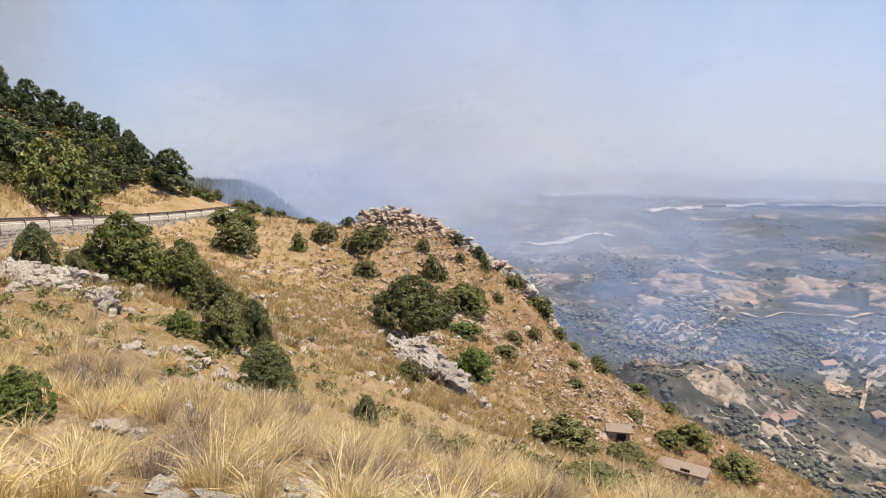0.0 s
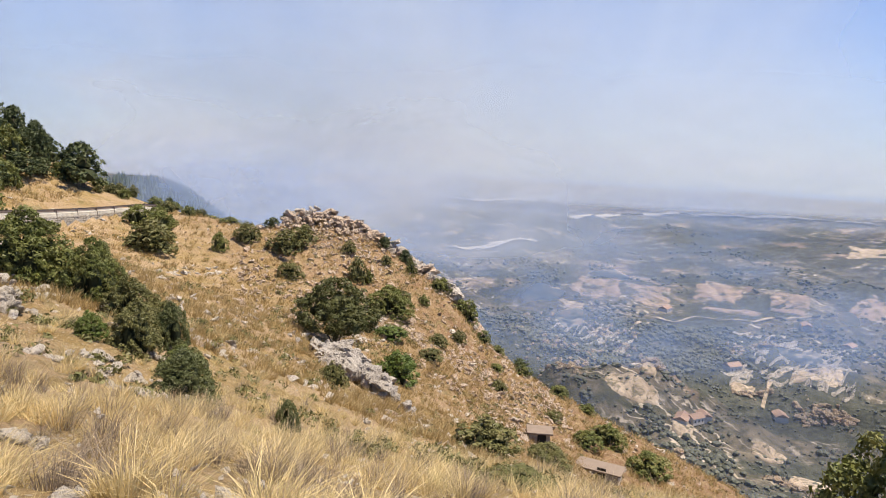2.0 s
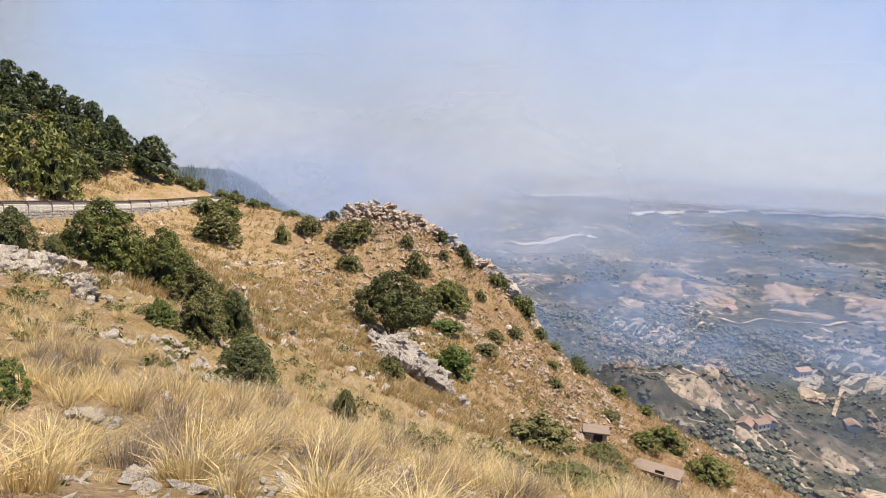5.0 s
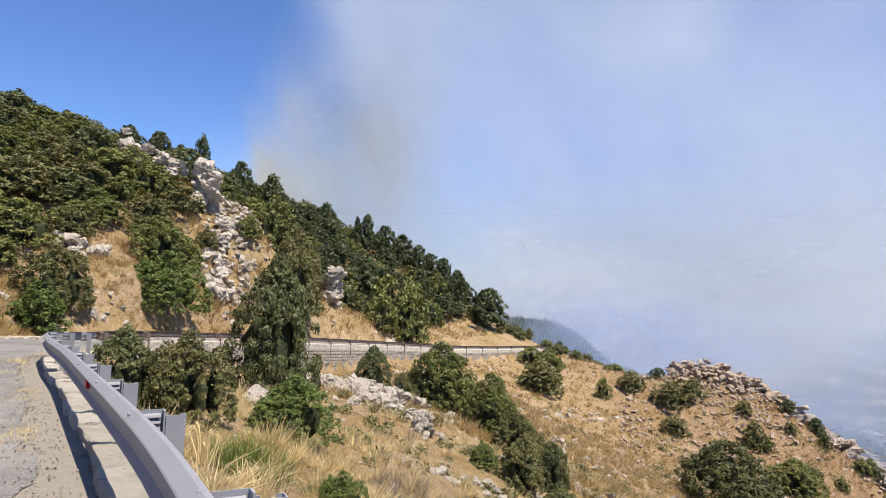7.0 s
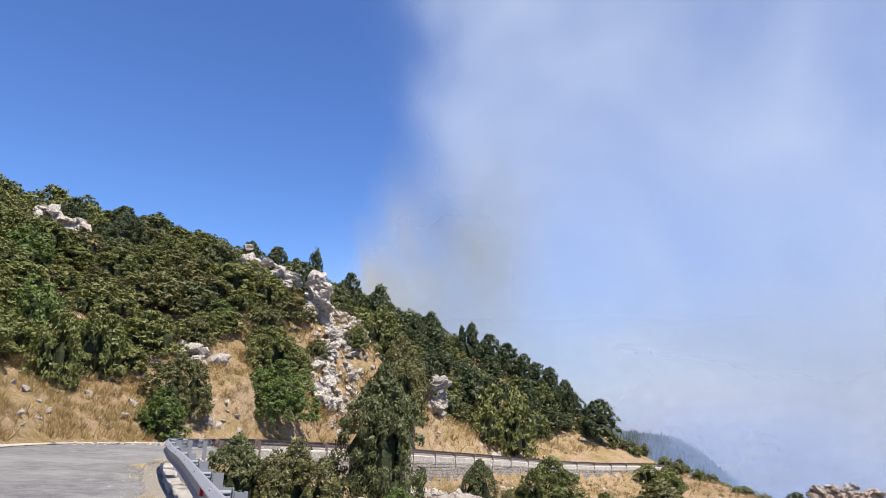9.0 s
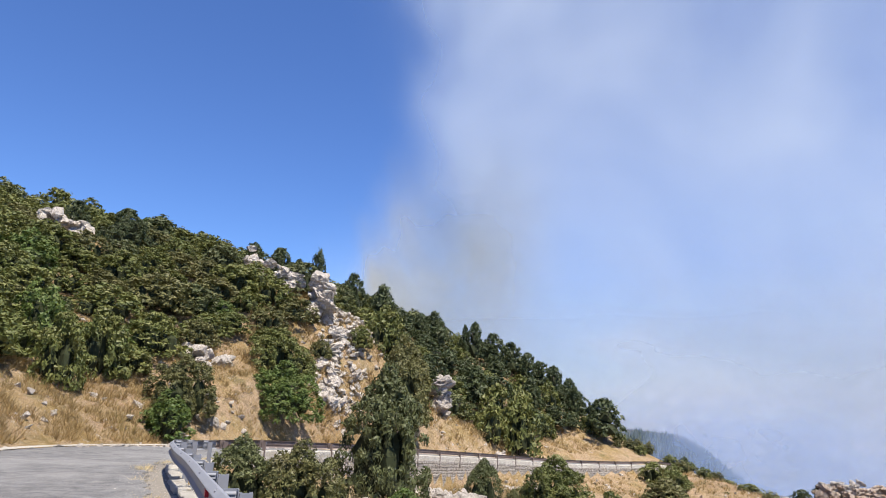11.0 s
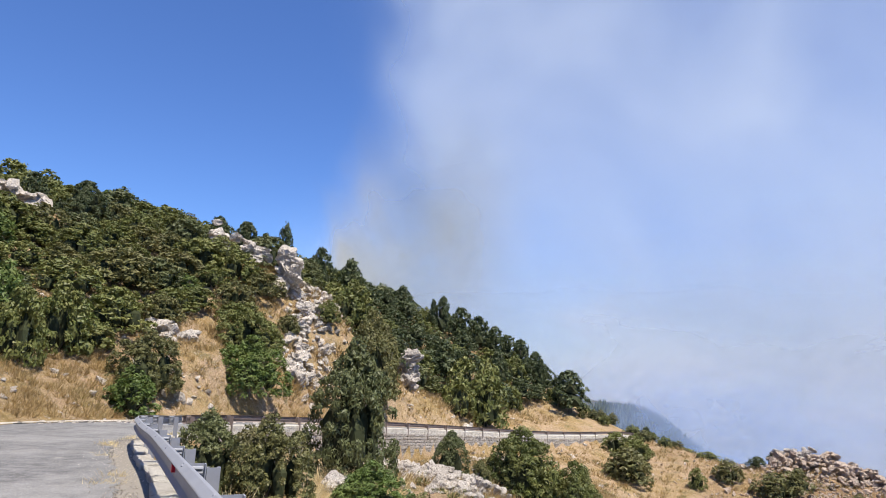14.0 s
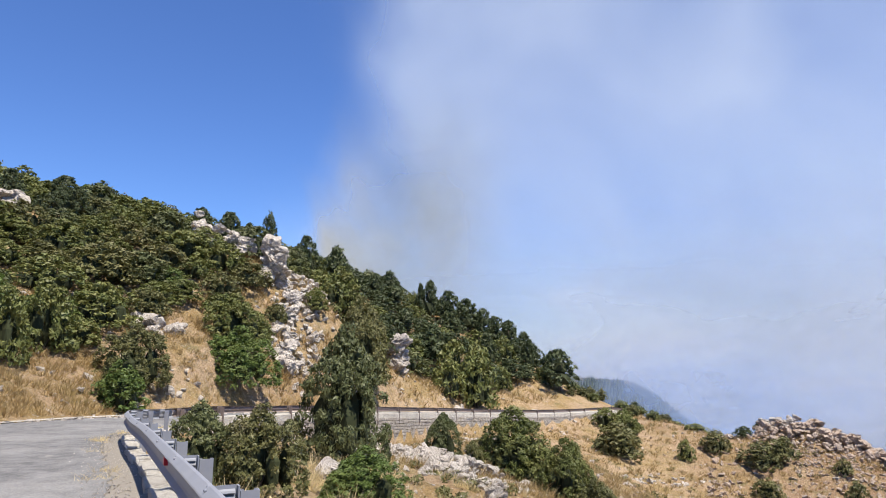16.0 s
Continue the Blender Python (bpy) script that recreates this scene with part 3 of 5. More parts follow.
def louvre_mesh(material):
    """One bent louvre of a spacer plate."""
    out = [(0.060, 0.0), (0.036, -0.010), (0.030, -0.024), (0.036, -0.028), (0.042, -0.016), (0.060, -0.008)]
    verts = [(x, y, z) for x in (0.014, 0.142) for y, z in out]
    n = len(out)
    faces = [(j, (j + 1) % n, n + (j + 1) % n, n + j) for j in range(n)] + [tuple(range(n))[::-1], tuple(range(n, 2 * n))]
    return mesh_of("louvre", verts, faces, material)


def guard_rail(name, label, s0, s1, first, material, red, pitch):
    rail = root(name, label, "guard rail")
    post_me, spacer_me, louvre_me = post_mesh(material), spacer_mesh(material), louvre_mesh(material)
    bm = bmesh.new()
    bmesh.ops.create_uvsphere(bm, u_segments=8, v_segments=5, radius=0.016)
    bolt_me = bm_mesh("bolt", bm, material)
    s = first - pitch
    cuts = [s0]
    while s + pitch < s1:
        s += pitch
        if s > cuts[-1] + 3.5:
            cuts.append(s + 0.25)
        p, a = place_on(RAIL_LINE, s)
        at = Matrix.Translation(p)
        turn = Matrix.Rotation(a - math.pi / 2, 4, "Z")
        part("post", post_me, rail, "", at @ turn @ Matrix.Translation((0.245, 0.02, -0.045)))
        spacer = part("spacer", spacer_me, rail, "slotted sheet-steel spacer", at @ turn @ Matrix.Translation((0.005, 0.0, -0.006)))
        for k in range(6):
            part("louvre", louvre_me, spacer, "", Matrix.Translation((0, 0, -0.026 - 0.042 * k)))
        for k in (0.0, 0.11):
            part("bolt", bolt_me, spacer, "", Matrix.Translation((-0.062 + 0.3 * k, k, -0.012)) @ Matrix.Scale(0.8, 4))
    cuts.append(s1)
    for a, b in zip(cuts, cuts[1:]):
        part("beam", beam_mesh(a, b + (0.12 if b < s1 else 0), material), rail)
    for s in red:
        p, a = place_on(RAIL_LINE, s)
        part("reflector", bm_mesh("reflector", box(0.13, 0.05, 0.08, 0.006, (0, 0, -0.04)), M_RED), rail, "small red reflector plate",
             Matrix.Translation(p + np.array([0, 0, -0.115])) @ Matrix.Rotation(a + math.pi, 4, "Z") @ Matrix.Translation((0, -0.062, 0)))
    return rail


DIST = along(RAIL_LINE)


def s_at(y):
    return float(np.interp(y, RAIL_LINE[:, 1], DIST))


S_POST = s_at(2.62)
guard_rail("guard_rail", "galvanised two-wave steel guard rail on slotted spacers", s_at(-9), s_at(24.5), S_POST - 11, M_STEEL, [s_at(7.3)], 2.2)
guard_rail("guard_rail", "dark weathered steel guard rail above the stone wall", s_at(24.56), s_at(101), S_POST + 24, M_RUSTED, [], 4.0)


# ---------- kerb blocks under the rail ----------
def kerb_blocks():
    run = root("kerb", "weathered pale concrete kerb blocks under the guard rail", "kerb", kind="structure")
    line = offset_line(EDGE_LINE, -0.09)
    d = along(line)
    shapes = []
    for k in range(5):
        bm = box(1.02 + 0.05 * k, 0.33, 0.40, 0.025, (0, 0, -0.30))
        bmesh.ops.subdivide_edges(bm, edges=list(bm.edges), cuts=2, use_grid_fill=True)
        for v in bm.verts:
            v.co += Vector(noise.noise_vector(v.co * 4 + Vector((k * 7, 0, 0)))) * 0.045
        shapes.append(bm_mesh("kerb_block", bm, M_KERB))
    s = float(np.interp(-8, line[:, 1], d))
    k = 0
    while s < np.interp(29, line[:, 1], d):
        p, a = place_on(line, s)
        q, _ = place_on(line, s + 1)
        part("kerb_block", shapes[k % 5], run, "", Matrix.Translation(p) @ Matrix.Rotation(a, 4, "Z") @ Matrix.Rotation(-math.atan2(q[2] - p[2], 1.0), 4, "Y")
             @ Matrix.Rotation(radians(2.2 * math.sin(k * 2.3)), 4, "Z") @ Matrix.Translation((0, 0.03 * math.sin(k * 1.7), 0.02 * math.sin(k * 3.1))))
        s += 1.22
        k += 1


kerb_blocks()


def parapet():
    """The low concrete edge beam that carries the far rail."""
    line = offset_line(EDGE_LINE, -0.08)
    d = along(line)
    steps = np.arange(float(np.interp(28.5, line[:, 1], d)), float(np.interp(99, line[:, 1], d)), 0.8)
    prof = [(0.16, -0.2), (0.16, 0.3), (0.13, 0.33), (-0.15, 0.33), (-0.18, 0.3), (-0.18, -0.2)]
    verts, faces = [], []
    for i, s in enumerate(steps):
        p, a = place_on(line, s)
        lx, ly = -math.sin(a), math.cos(a)
        for k, (u, z) in enumerate(prof):
            j = 0.03 * noise.noise(Vector((s * 0.9, k * 3.1, 0)))
            verts.append((p[0] + lx * (u + j), p[1] + ly * (u + j), p[2] + z + j))
    n = len(prof)
    for i in range(len(steps) - 1):
        for k in range(n - 1):
            faces.append((i * n + k, i * n + k + 1, (i + 1) * n + k + 1, (i + 1) * n + k))
    faces += [tuple(range(n)), tuple(range((len(steps) - 1) * n, len(steps) * n))]
    tagged(new("edge_beam", mesh_of("edge_beam", verts, faces, M_KERB)), "weathered pale concrete edge beam along the far road", "kerb", kind="structure")


parapet()


# ---------- shrubs and trees ----------
def leaf_cards(rng, centres, normals, size, spread, per, rough=0.5):
    """Small leaf faces: per faces round each centre, turned mostly the way of the normal."""
    n = len(centres) * per
    c = np.repeat(centres, per, 0) + rng.normal(0, 1, (n, 3)) * spread
    nn = np.repeat(normals, per, 0) + rng.normal(0, rough, (n, 3))
    nn /= np.linalg.norm(nn, axis=1)[:, None]
    t = np.cross(nn, rng.normal(0, 1, (n, 3)))
    t /= np.linalg.norm(t, axis=1)[:, None]
    b = np.cross(nn, t)
    s = size * rng.uniform(0.6, 1.4, (n, 1))
    v = np.stack([c - t * s - b * s * 0.5, c - t * s + b * s * 0.5, c + t * s * 1.2], 1).reshape(-1, 3)
    return v, [(3 * i, 3 * i + 1, 3 * i + 2) for i in range(n)]


def blob(rng, centre, radii, cuts=2, rough=0.25):
    """An uneven rounded lump, for the shaded inside of a crown."""
    bm = bmesh.new()
    bmesh.ops.create_icosphere(bm, subdivisions=cuts, radius=1)
    seed = Vector(rng.uniform(-50, 50, 3))
    vs = []
    for v in bm.verts:
        k = 1 + rough * noise.noise(v.co * 1.8 + seed) * 2
        vs.append((centre[0] + v.co.x * k * radii[0], centre[1] + v.co.y * k * radii[1], centre[2] + v.co.z * k * radii[2]))
    fs = [tuple(v.index for v in f.verts) for f in bm.faces]
    bm.free()
    return vs, fs


# a crown in a unit cell: number of domes, their reach from the middle, radius, lowest base, lump height to width, share of lumps that stand out
DOMES = {"oak": (9, 0.27, 0.23, 0.30, 0.8, 0.14), "juniper": (9, 0.22, 0.25, 0.0, 0.75, 0.06), "holm": (8, 0.27, 0.23, 0.0, 0.9, 0.12),
         "olive": (8, 0.28, 0.21, 0.0, 1.0, 0.22), "green": (8, 0.28, 0.23, 0.0, 0.9, 0.12)}
# conifers: heights and half widths there, lump height to width, share of lumps that stand out
SPIRES = {"pine": ([0.14, 0.26, 0.46, 0.72, 0.97], [0.26, 0.44, 0.40, 0.26, 0.06], 0.55, 0.3), "cypress": ([0.05, 0.2, 0.5, 0.78, 0.98], [0.28, 0.36, 0.30, 0.18, 0.03], 1.4, 0.1)}
LEAVES = {"oak": M_OAK, "holm": M_HOLM, "juniper": M_JUNI, "pine": M_PINE, "cypress": M_PINE, "olive": M_OLIVE, "green": M_GREEN}


def lump_places(kind, rng, lumps, lump):
    """Where the leafy lumps of a crown sit and which way they face, and the dark lumps inside."""
    out, core = [], []
    if kind in SPIRES:
        hs, ws, _, _ = SPIRES[kind]
        bulge = Vector(rng.uniform(-40, 40, 3))
        for k in range(lumps):
            z = hs[0] + (hs[-1] - hs[0]) * ((k + rng.uniform(0, 1)) / lumps) ** 0.9
            a = 2.39996 * k + rng.normal(0, 0.3)
            w = float(np.interp(z, hs, ws)) * (1 + 0.8 * noise.noise(Vector((math.cos(a) * 1.2, math.sin(a) * 1.2, z * 3)) + bulge))
            w = max(0.0, w - lump * 0.5)
            out.append(((math.cos(a) * w + 0.05 * z, math.sin(a) * w, z), (math.cos(a), math.sin(a), 0.5)))
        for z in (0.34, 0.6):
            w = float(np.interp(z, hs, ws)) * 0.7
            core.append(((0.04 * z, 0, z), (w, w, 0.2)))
        return out, core
    n, reach, radius, base, _, _ = DOMES[kind]
    domes = []
    for k in range(n):
        a, q = 2.39996 * k + rng.uniform(-0.4, 0.4), reach * math.sqrt(k / (n - 1))
        r = radius * rng.uniform(0.8, 1.2)
        top = (0.97 - 0.95 * q * rng.uniform(0.6, 1.35)) * (1.0 if k else 1.02)
        domes.append((math.cos(a) * q, math.sin(a) * q, r, base + 0.02, max(top, base + 0.3)))
    shells = []
    for x, y, r, lo, hi in domes:
        tall = (hi - lo) * (0.5 if base else 1.0)
        zc = (lo + hi) / 2 if base else lo
        shells.append((np.array([x, y, zc]), np.array([r, r, tall])))
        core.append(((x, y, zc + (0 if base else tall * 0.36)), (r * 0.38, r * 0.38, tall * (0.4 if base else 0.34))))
    mids, spans = np.array([c for c, _ in shells]), np.array([q for _, q in shells])
    tries = 0
    while len(out) < lumps and tries < lumps * 30:
        tries += 1
        c, q = shells[int(rng.integers(n))]
        u, a = (rng.uniform(-0.85, 1) if base else rng.uniform(0.0, 1.0) ** 1.25), rng.uniform(0, 6.28)
        d = np.array([math.cos(a) * math.sqrt(1 - u * u), math.sin(a) * math.sqrt(1 - u * u), u])
        p = c + d * q * 0.92
        if (((p - mids) / (spans * 0.82)) ** 2).sum(1).min() > 1:
            out.append((tuple(p), (d[0], d[1], d[2] * 0.8 + 0.15)))
    return out, core


def crown_mesh(kind, seed, lumps, cards, size, lump):
    """A crown of many leafy lumps, lit on top, over inner lumps coloured dark as the shade between."""
    rng = np.random.default_rng(seed)
    tall, stray = (SPIRES[kind] if kind in SPIRES else DOMES[kind])[-2:]
    verts, faces, slots = [], [], []
    places, core = lump_places(kind, rng, lumps, lump)
    for c, out in places:
        r = lump * rng.uniform(0.65, 1.3)
        c = np.array(c)
        if rng.uniform() < stray:
            c, r = c + np.array(out) * rng.uniform(0.02, 0.06), r * 0.65
        d = rng.normal(0, 1, (cards, 3)) + np.array(out) * 0.9 + np.array([0, 0, 0.3])
        d /= np.linalg.norm(d, axis=1)[:, None]
        p = c + d * np.array([r, r, r * tall]) * rng.uniform(0.7, 1.08, (cards, 1))
        p[:, 2] = np.maximum(p[:, 2], 0.01)
        v, f = leaf_cards(rng, p, d, size, size * 0.3, 1)
        o = len(verts)
        verts.extend(v.tolist())
        faces.extend(tuple(i + o for i in t) for t in f)
        slots.extend([0] * len(f))
    # painted shade: dark lumps fill the inside of the crown
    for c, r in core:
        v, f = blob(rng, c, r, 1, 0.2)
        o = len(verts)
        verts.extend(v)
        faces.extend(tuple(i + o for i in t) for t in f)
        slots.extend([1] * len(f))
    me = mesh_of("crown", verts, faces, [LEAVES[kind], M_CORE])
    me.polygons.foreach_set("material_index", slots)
    return me


def tube(points, radii, sides=6):
    verts, faces = [], []
    for (x, y, z), r in zip(points, radii):
        for k in range(sides):
            a = 2 * math.pi * k / sides
            verts.append((x + r * math.cos(a), y + r * math.sin(a), z))
    for i in range(len(points) - 1):
        for k in range(sides):
            faces.append((i * sides + k, i * sides + (k + 1) % sides, (i + 1) * sides + (k + 1) % sides, (i + 1) * sides + k))
    faces.append(tuple(range((len(points) - 1) * sides, len(points) * sides)))
    return verts, faces


def trunk_mesh(kind, seed):
    """A tapered, bent trunk with limbs that run into the crown."""
    rng = np.random.default_rng(seed + 900)
    verts, faces = [], []
    tall = {"oak": 0.45, "pine": 0.6, "cypress": 0.8}.get(kind, 0.3)
    stems = [((0, 0), tall, 0.035)] if kind in ("pine", "cypress") else [((rng.normal(0, 0.02), rng.normal(0, 0.02)), tall, 0.032)]
    for k in range(5 if kind != "cypress" else 2):
        stems.append(((rng.normal(0, 0.015), rng.normal(0, 0.015)), tall * rng.uniform(0.9, 1.4), rng.uniform(0.012, 0.02)))
    for (x, y), h, r in stems:
        a, lean = rng.uniform(0, 6.28), rng.uniform(0.05, 0.28) if r < 0.03 else 0.05
        pts = [(x + math.cos(a) * lean * u * u + rng.normal(0, 0.008), y + math.sin(a) * lean * u * u + rng.normal(0, 0.008), h * u - 0.06) for u in (0, 0.25, 0.5, 0.75, 1)]
        v, f = tube(pts, [r * (1 - 0.75 * u) for u in (0, 0.25, 0.5, 0.75, 1)])
        o = len(verts)
        verts += v
        faces += [tuple(i + o for i in q) for q in f]
    verts.append((0, 0, -0.12))
    for o in range(0, len(verts) - 1, 30):
        faces += [(o + (k + 1) % 6, o + k, len(verts) - 1) for k in range(6)]
    return mesh_of("trunk", verts, faces, M_BARK, True)


CROWNS = {}
WORDS = {"oak": ("lone dark green holm oak with a round crown", "tree"), "holm": ("dense dark green holm oak bush on the dry slope", "shrub"), "juniper": ("dense grey-green juniper bush beside the stony slope", "shrub"),
         "pine": ("dark windblown conifer on the mountainside", "tree"), "cypress": ("slim dark pointed cypress on the mountainside", "tree"),
         "olive": ("dusty olive-green maquis shrub among dry grass", "shrub"), "green": ("fresh green leafy shrub among dry grass", "shrub")}
NAMES = {"oak": "oak_tree", "holm": "holm_oak", "juniper": "juniper_bush", "pine": "conifer_tree", "cypress": "cypress_tree", "olive": "maquis_shrub", "green": "green_shrub"}


def plant(kind, x, y, w, h, fine=False, sink=0.05, label="", group="shrubs and trees on the mountainside"):
    pick = random.randrange(2 if fine else 3)
    level = 0 if fine else (1 if math.hypot(x, y) < 76 else 2)
    key = (kind, level, pick)
    if key not in CROWNS:
        seed = sum(map(ord, kind)) + 17 * pick + 500 * level
        CROWNS[key] = (crown_mesh(kind, seed, *((360, 38, 0.0170, 0.060), (140, 24, 0.0320, 0.082), (84, 15, 0.0440, 0.10))[level]), trunk_mesh(kind, seed))
    crown, trunk = CROWNS[key]
    words, cat = WORDS[kind]
    ob = root(NAMES[kind], label or words, cat, group)
    ob.matrix_basis = Matrix.Translation((x, y, height(x, y) - sink * h)) @ Matrix.Rotation(random.uniform(0, 6.28), 4, "Z") @ Matrix.Diagonal((w * 1.06, w * 1.06, h * 1.06, 1))
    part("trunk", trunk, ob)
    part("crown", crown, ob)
    return ob


# x, y, width, height
BY_THE_RAIL = [(-3.5, 26.6, 3.8, 5.7, "juniper"), (-5.0, 14.6, 1.6, 1.9, "juniper"), (-3.8, 14.9, 2.0, 2.04, "olive"), (-1.6, 16.2, 2.1, 1.5, "green"),
               (0.5, 33.4, 2.1, 2.6, "juniper"), (1.9, 31.5, 1.2, 1.2, "olive"), (4.0, 33.2, 3.6, 3.5, "holm"), (5.9, 29.8, 2.5, 3.0, "holm"), (6.6, 31.6, 2.4, 2.8, "olive"),
               (4.3, 22.7, 0.95, 0.92, "green"), (5.8, 22.9, 2.0, 1.9, "olive"), (7.3, 24.3, 1.4, 1.85, "juniper"), (5.9, 18.6, 1.8, 1.6, "juniper"),
               (6.6, 27.4, 2.2, 2.1, "olive"), (7.2, 25.9, 1.8, 1.6, "olive"), (6.5, 20.6, 1.7, 1.4, "holm"),
               (-0.2, 11.2, 0.87, 0.83, "green"), (8.6, 17.4, 0.8, 1.0, "juniper"), (14.0, 3.0, 3.2, 4.0, "holm")]
ON_THE_SPUR = [(26.3, 44.7, 6.5, 5.7, "oak"), (40.1, 57.3, 5.2, 3.5, "holm"), (40.7, 64.6, 2.55, 2.82, "olive"), (41.7, 63.9, 1.21, 1.62, "holm"),
               (33.5, 67.6, 2.79, 1.99, "olive"), (28.7, 76.2, 1.99, 2.28, "holm"), (32.8, 78.0, 3.4, 2.51, "olive"), (37.7, 81.6, 2.34, 1.25, "pine"),
               (35.7, 73.2, 4.42, 2.85, "olive"), (38.1, 73.5, 3.61, 2.6, "olive"), (48.8, 70.9, 1.95, 1.58, "pine"), (49.7, 66.3, 1.46, 1.96, "holm"),
               (53.9, 64.7, 2.08, 1.93, "holm"), (56.3, 62.0, 2.69, 2.99, "holm"), (30.1, 41.2, 3.84, 2.6, "green"), (17.1, 29.3, 1.63, 1.31, "olive"),
               (22.9, 23.6, 3.46, 2.2, "olive"), (53.0, 43.9, 2.06, 1.16, "olive")]
SPUR_SCRUB = [(50.6, 68.6, 1.9, 1.7, "pine"), (55.2, 62.6, 2.2, 1.5, "holm"), (58.6, 58.6, 1.8, 1.3, "holm"), (59.8, 55.8, 2.4, 1.5, "pine"), (46.4, 67.0, 1.6, 1.4, "olive"), (44.0, 60.6, 2.6, 1.4, "olive"), (35.0, 49.6, 3.2, 1.3, "green"), (38.0, 47.0, 2.6, 1.1, "olive"), (48.0, 47.5, 2.0, 1.1, "olive"), (63.0, 47.0, 2.2, 1.3, "holm"), (51.5, 51.5, 1.6, 1.0, "holm"), (42.5, 69.5, 2.0, 1.6, "olive"), (47.5, 60.5, 1.5, 1.3, "holm"), (40.2, 81.8, 2.0, 1.7, "pine")]
SPUR_EDGE = [(57.5, 39.9, 3.56, 2.37, "holm"), (57.0, 34.4, 4.07, 2.55, "holm"), (20.9, 76.5, 4.56, 3.46, "olive"), (30.8, 102.0, 1.6, 1.7, "pine"),
             (58.0, 53.4, 2.16, 1.44, "holm"), (61.7, 50.5, 2.5, 1.47, "holm"), (48.6, 55.1, 1.98, 1.45, "olive"), (39.2, 32.7, 4.41, 2.16, "olive"),
             (24.5, 85.4, 3.4, 2.32, "holm"), (35.0, 89.3, 3.0, 1.0, "holm"), (35.6, 99.0, 3.65, 1.1, "holm"), (33.7, 101.5, 3.34, 1.11, "holm"),
             (11.0, 10.0, 1.6, 0.49, "olive"), (52.4, 64.1, 1.9, 1.46, "holm"), (55.4, 58.0, 1.88, 1.73, "holm"), (11.2, 32.4, 0.74, 0.43, "olive"),
             (43.7, 53.1, 2.48, 1.24, "olive"), (53.3, 39.4, 3.13, 1.75, "holm"), (21.2, 76.4, 5.19, 3.6, "olive"), (22.7, 88.0, 3.95, 2.76, "holm")]
HILL_FOOT = [(-22.1, 33.9, 2.8, 4.0, "holm"), (-25.5, 36.5, 3.6, 4.4, "green"), (-22.9, 38.9, 3.4, 4.3, "holm"), (-18.1, 40.4, 4.4, 3.9, "olive"), (-17.4, 37.4, 3.3, 2.7, "green"),
             (-16.2, 53.4, 5.2, 4.2, "holm"), (-14.3, 49.0, 5.6, 4.3, "green"), (-7.4, 66.0, 7.0, 8.6, "olive"), (-10.2, 70.5, 5.0, 6.0, "holm"),
             (2.0, 84.0, 4.6, 5.0, "holm"), (-5.9, 80.0, 5.4, 5.2, "pine"), (-0.3, 92.0, 6.0, 5.4, "pine")]
OVER_THE_ROAD = [(19.9, 105.6, 6.8, 6.2, "pine"), (15.4, 108.1, 3.1, 5.2, "pine"), (5.6, 87.2, 5.6, 8.4, "holm"), (2.8, 90.3, 5.6, 6.6, "holm"), (24.8, 105.8, 2.36, 1.88, "olive"), (27.1, 108.0, 2.15, 1.96, "olive"), (21.7, 104.7, 1.48, 1.3, "olive"),
                 (27.0, 94.5, 2.6, 1.9, "holm"), (29.0, 97.5, 2.4, 1.7, "olive"), (31.5, 96.0, 2.2, 1.4, "holm"), (28.2, 100.5, 2.6, 1.6, "holm"), (33.5, 97.0, 2.4, 1.3, "olive"),
                 (25.0, 90.0, 2.4, 1.7, "olive"), (26.4, 87.0, 1.8, 1.2, "holm"), (31.0, 100.4, 2.2, 1.3, "holm")]
SKYLINE = [(-42.5, 64.4, 2.97, 3.4, "pine"), (-35.6, 62.0, 4.49, 4.5, "pine"), (-30.0, 70.6, 4.29, 2.6, "holm"), (-27.8, 76.1, 3.96, 3.1, "pine"), (-23.1, 71.9, 3.16, 3.8, "pine"),
           (-21.8, 75.3, 2.32, 3.73, "pine"), (-18.9, 73.9, 2.52, 5.43, "cypress"), (-17.1, 85.8, 3.79, 5.53, "pine"), (-12.9, 86.5, 5.11, 6.68, "pine"), (-9.1, 97.1, 3.73, 3.96, "pine"),
           (-7.2, 105, 4.41, 4.68, "pine"), (-2.4, 107, 1.73, 4.97, "pine"), (-0.7, 107, 3.51, 6.21, "pine"), (2.2, 109, 5.04, 5.52, "pine"), (5.5, 111, 4.68, 5.39, "pine"),
           (7.8, 111.5, 4.16, 5.11, "pine"), (10.2, 112.5, 4.29, 4.7, "pine"), (12.8, 113, 4.55, 5.52, "pine"), (15.0, 112.6, 3.82, 4.88, "pine")]
NOSE = [(16.6, 111.0, 3.4, 4.0, "pine"), (18.6, 110.6, 3.0, 3.2, "pine"), (17.6, 107.8, 2.6, 2.4, "holm"), (22.4, 107.6, 2.4, 1.6, "holm"), (23.7, 106.2, 2.2, 1.4, "olive"),
        (25.0, 104.4, 2.2, 1.4, "holm"), (13.4, 109.0, 4.0, 4.2, "pine"), (11.0, 106.6, 4.2, 4.6, "holm"), (8.4, 103.5, 4.6, 5.0, "pine"), (10.0, 98.0, 3.2, 3.4, "holm")]
FILL = [(5.0, 31.6, 2.4, 2.3, "holm"), (2.6, 34.6, 1.8, 1.8, "olive"), (6.9, 21.9, 1.4, 1.1, "olive"), (-14.8, 61.6, 2.3, 2.0, "olive"), (-12.0, 66.0, 2.6, 2.3, "holm"), (-15.4, 57.6, 2.6, 2.0, "holm")]
CLEAR = []
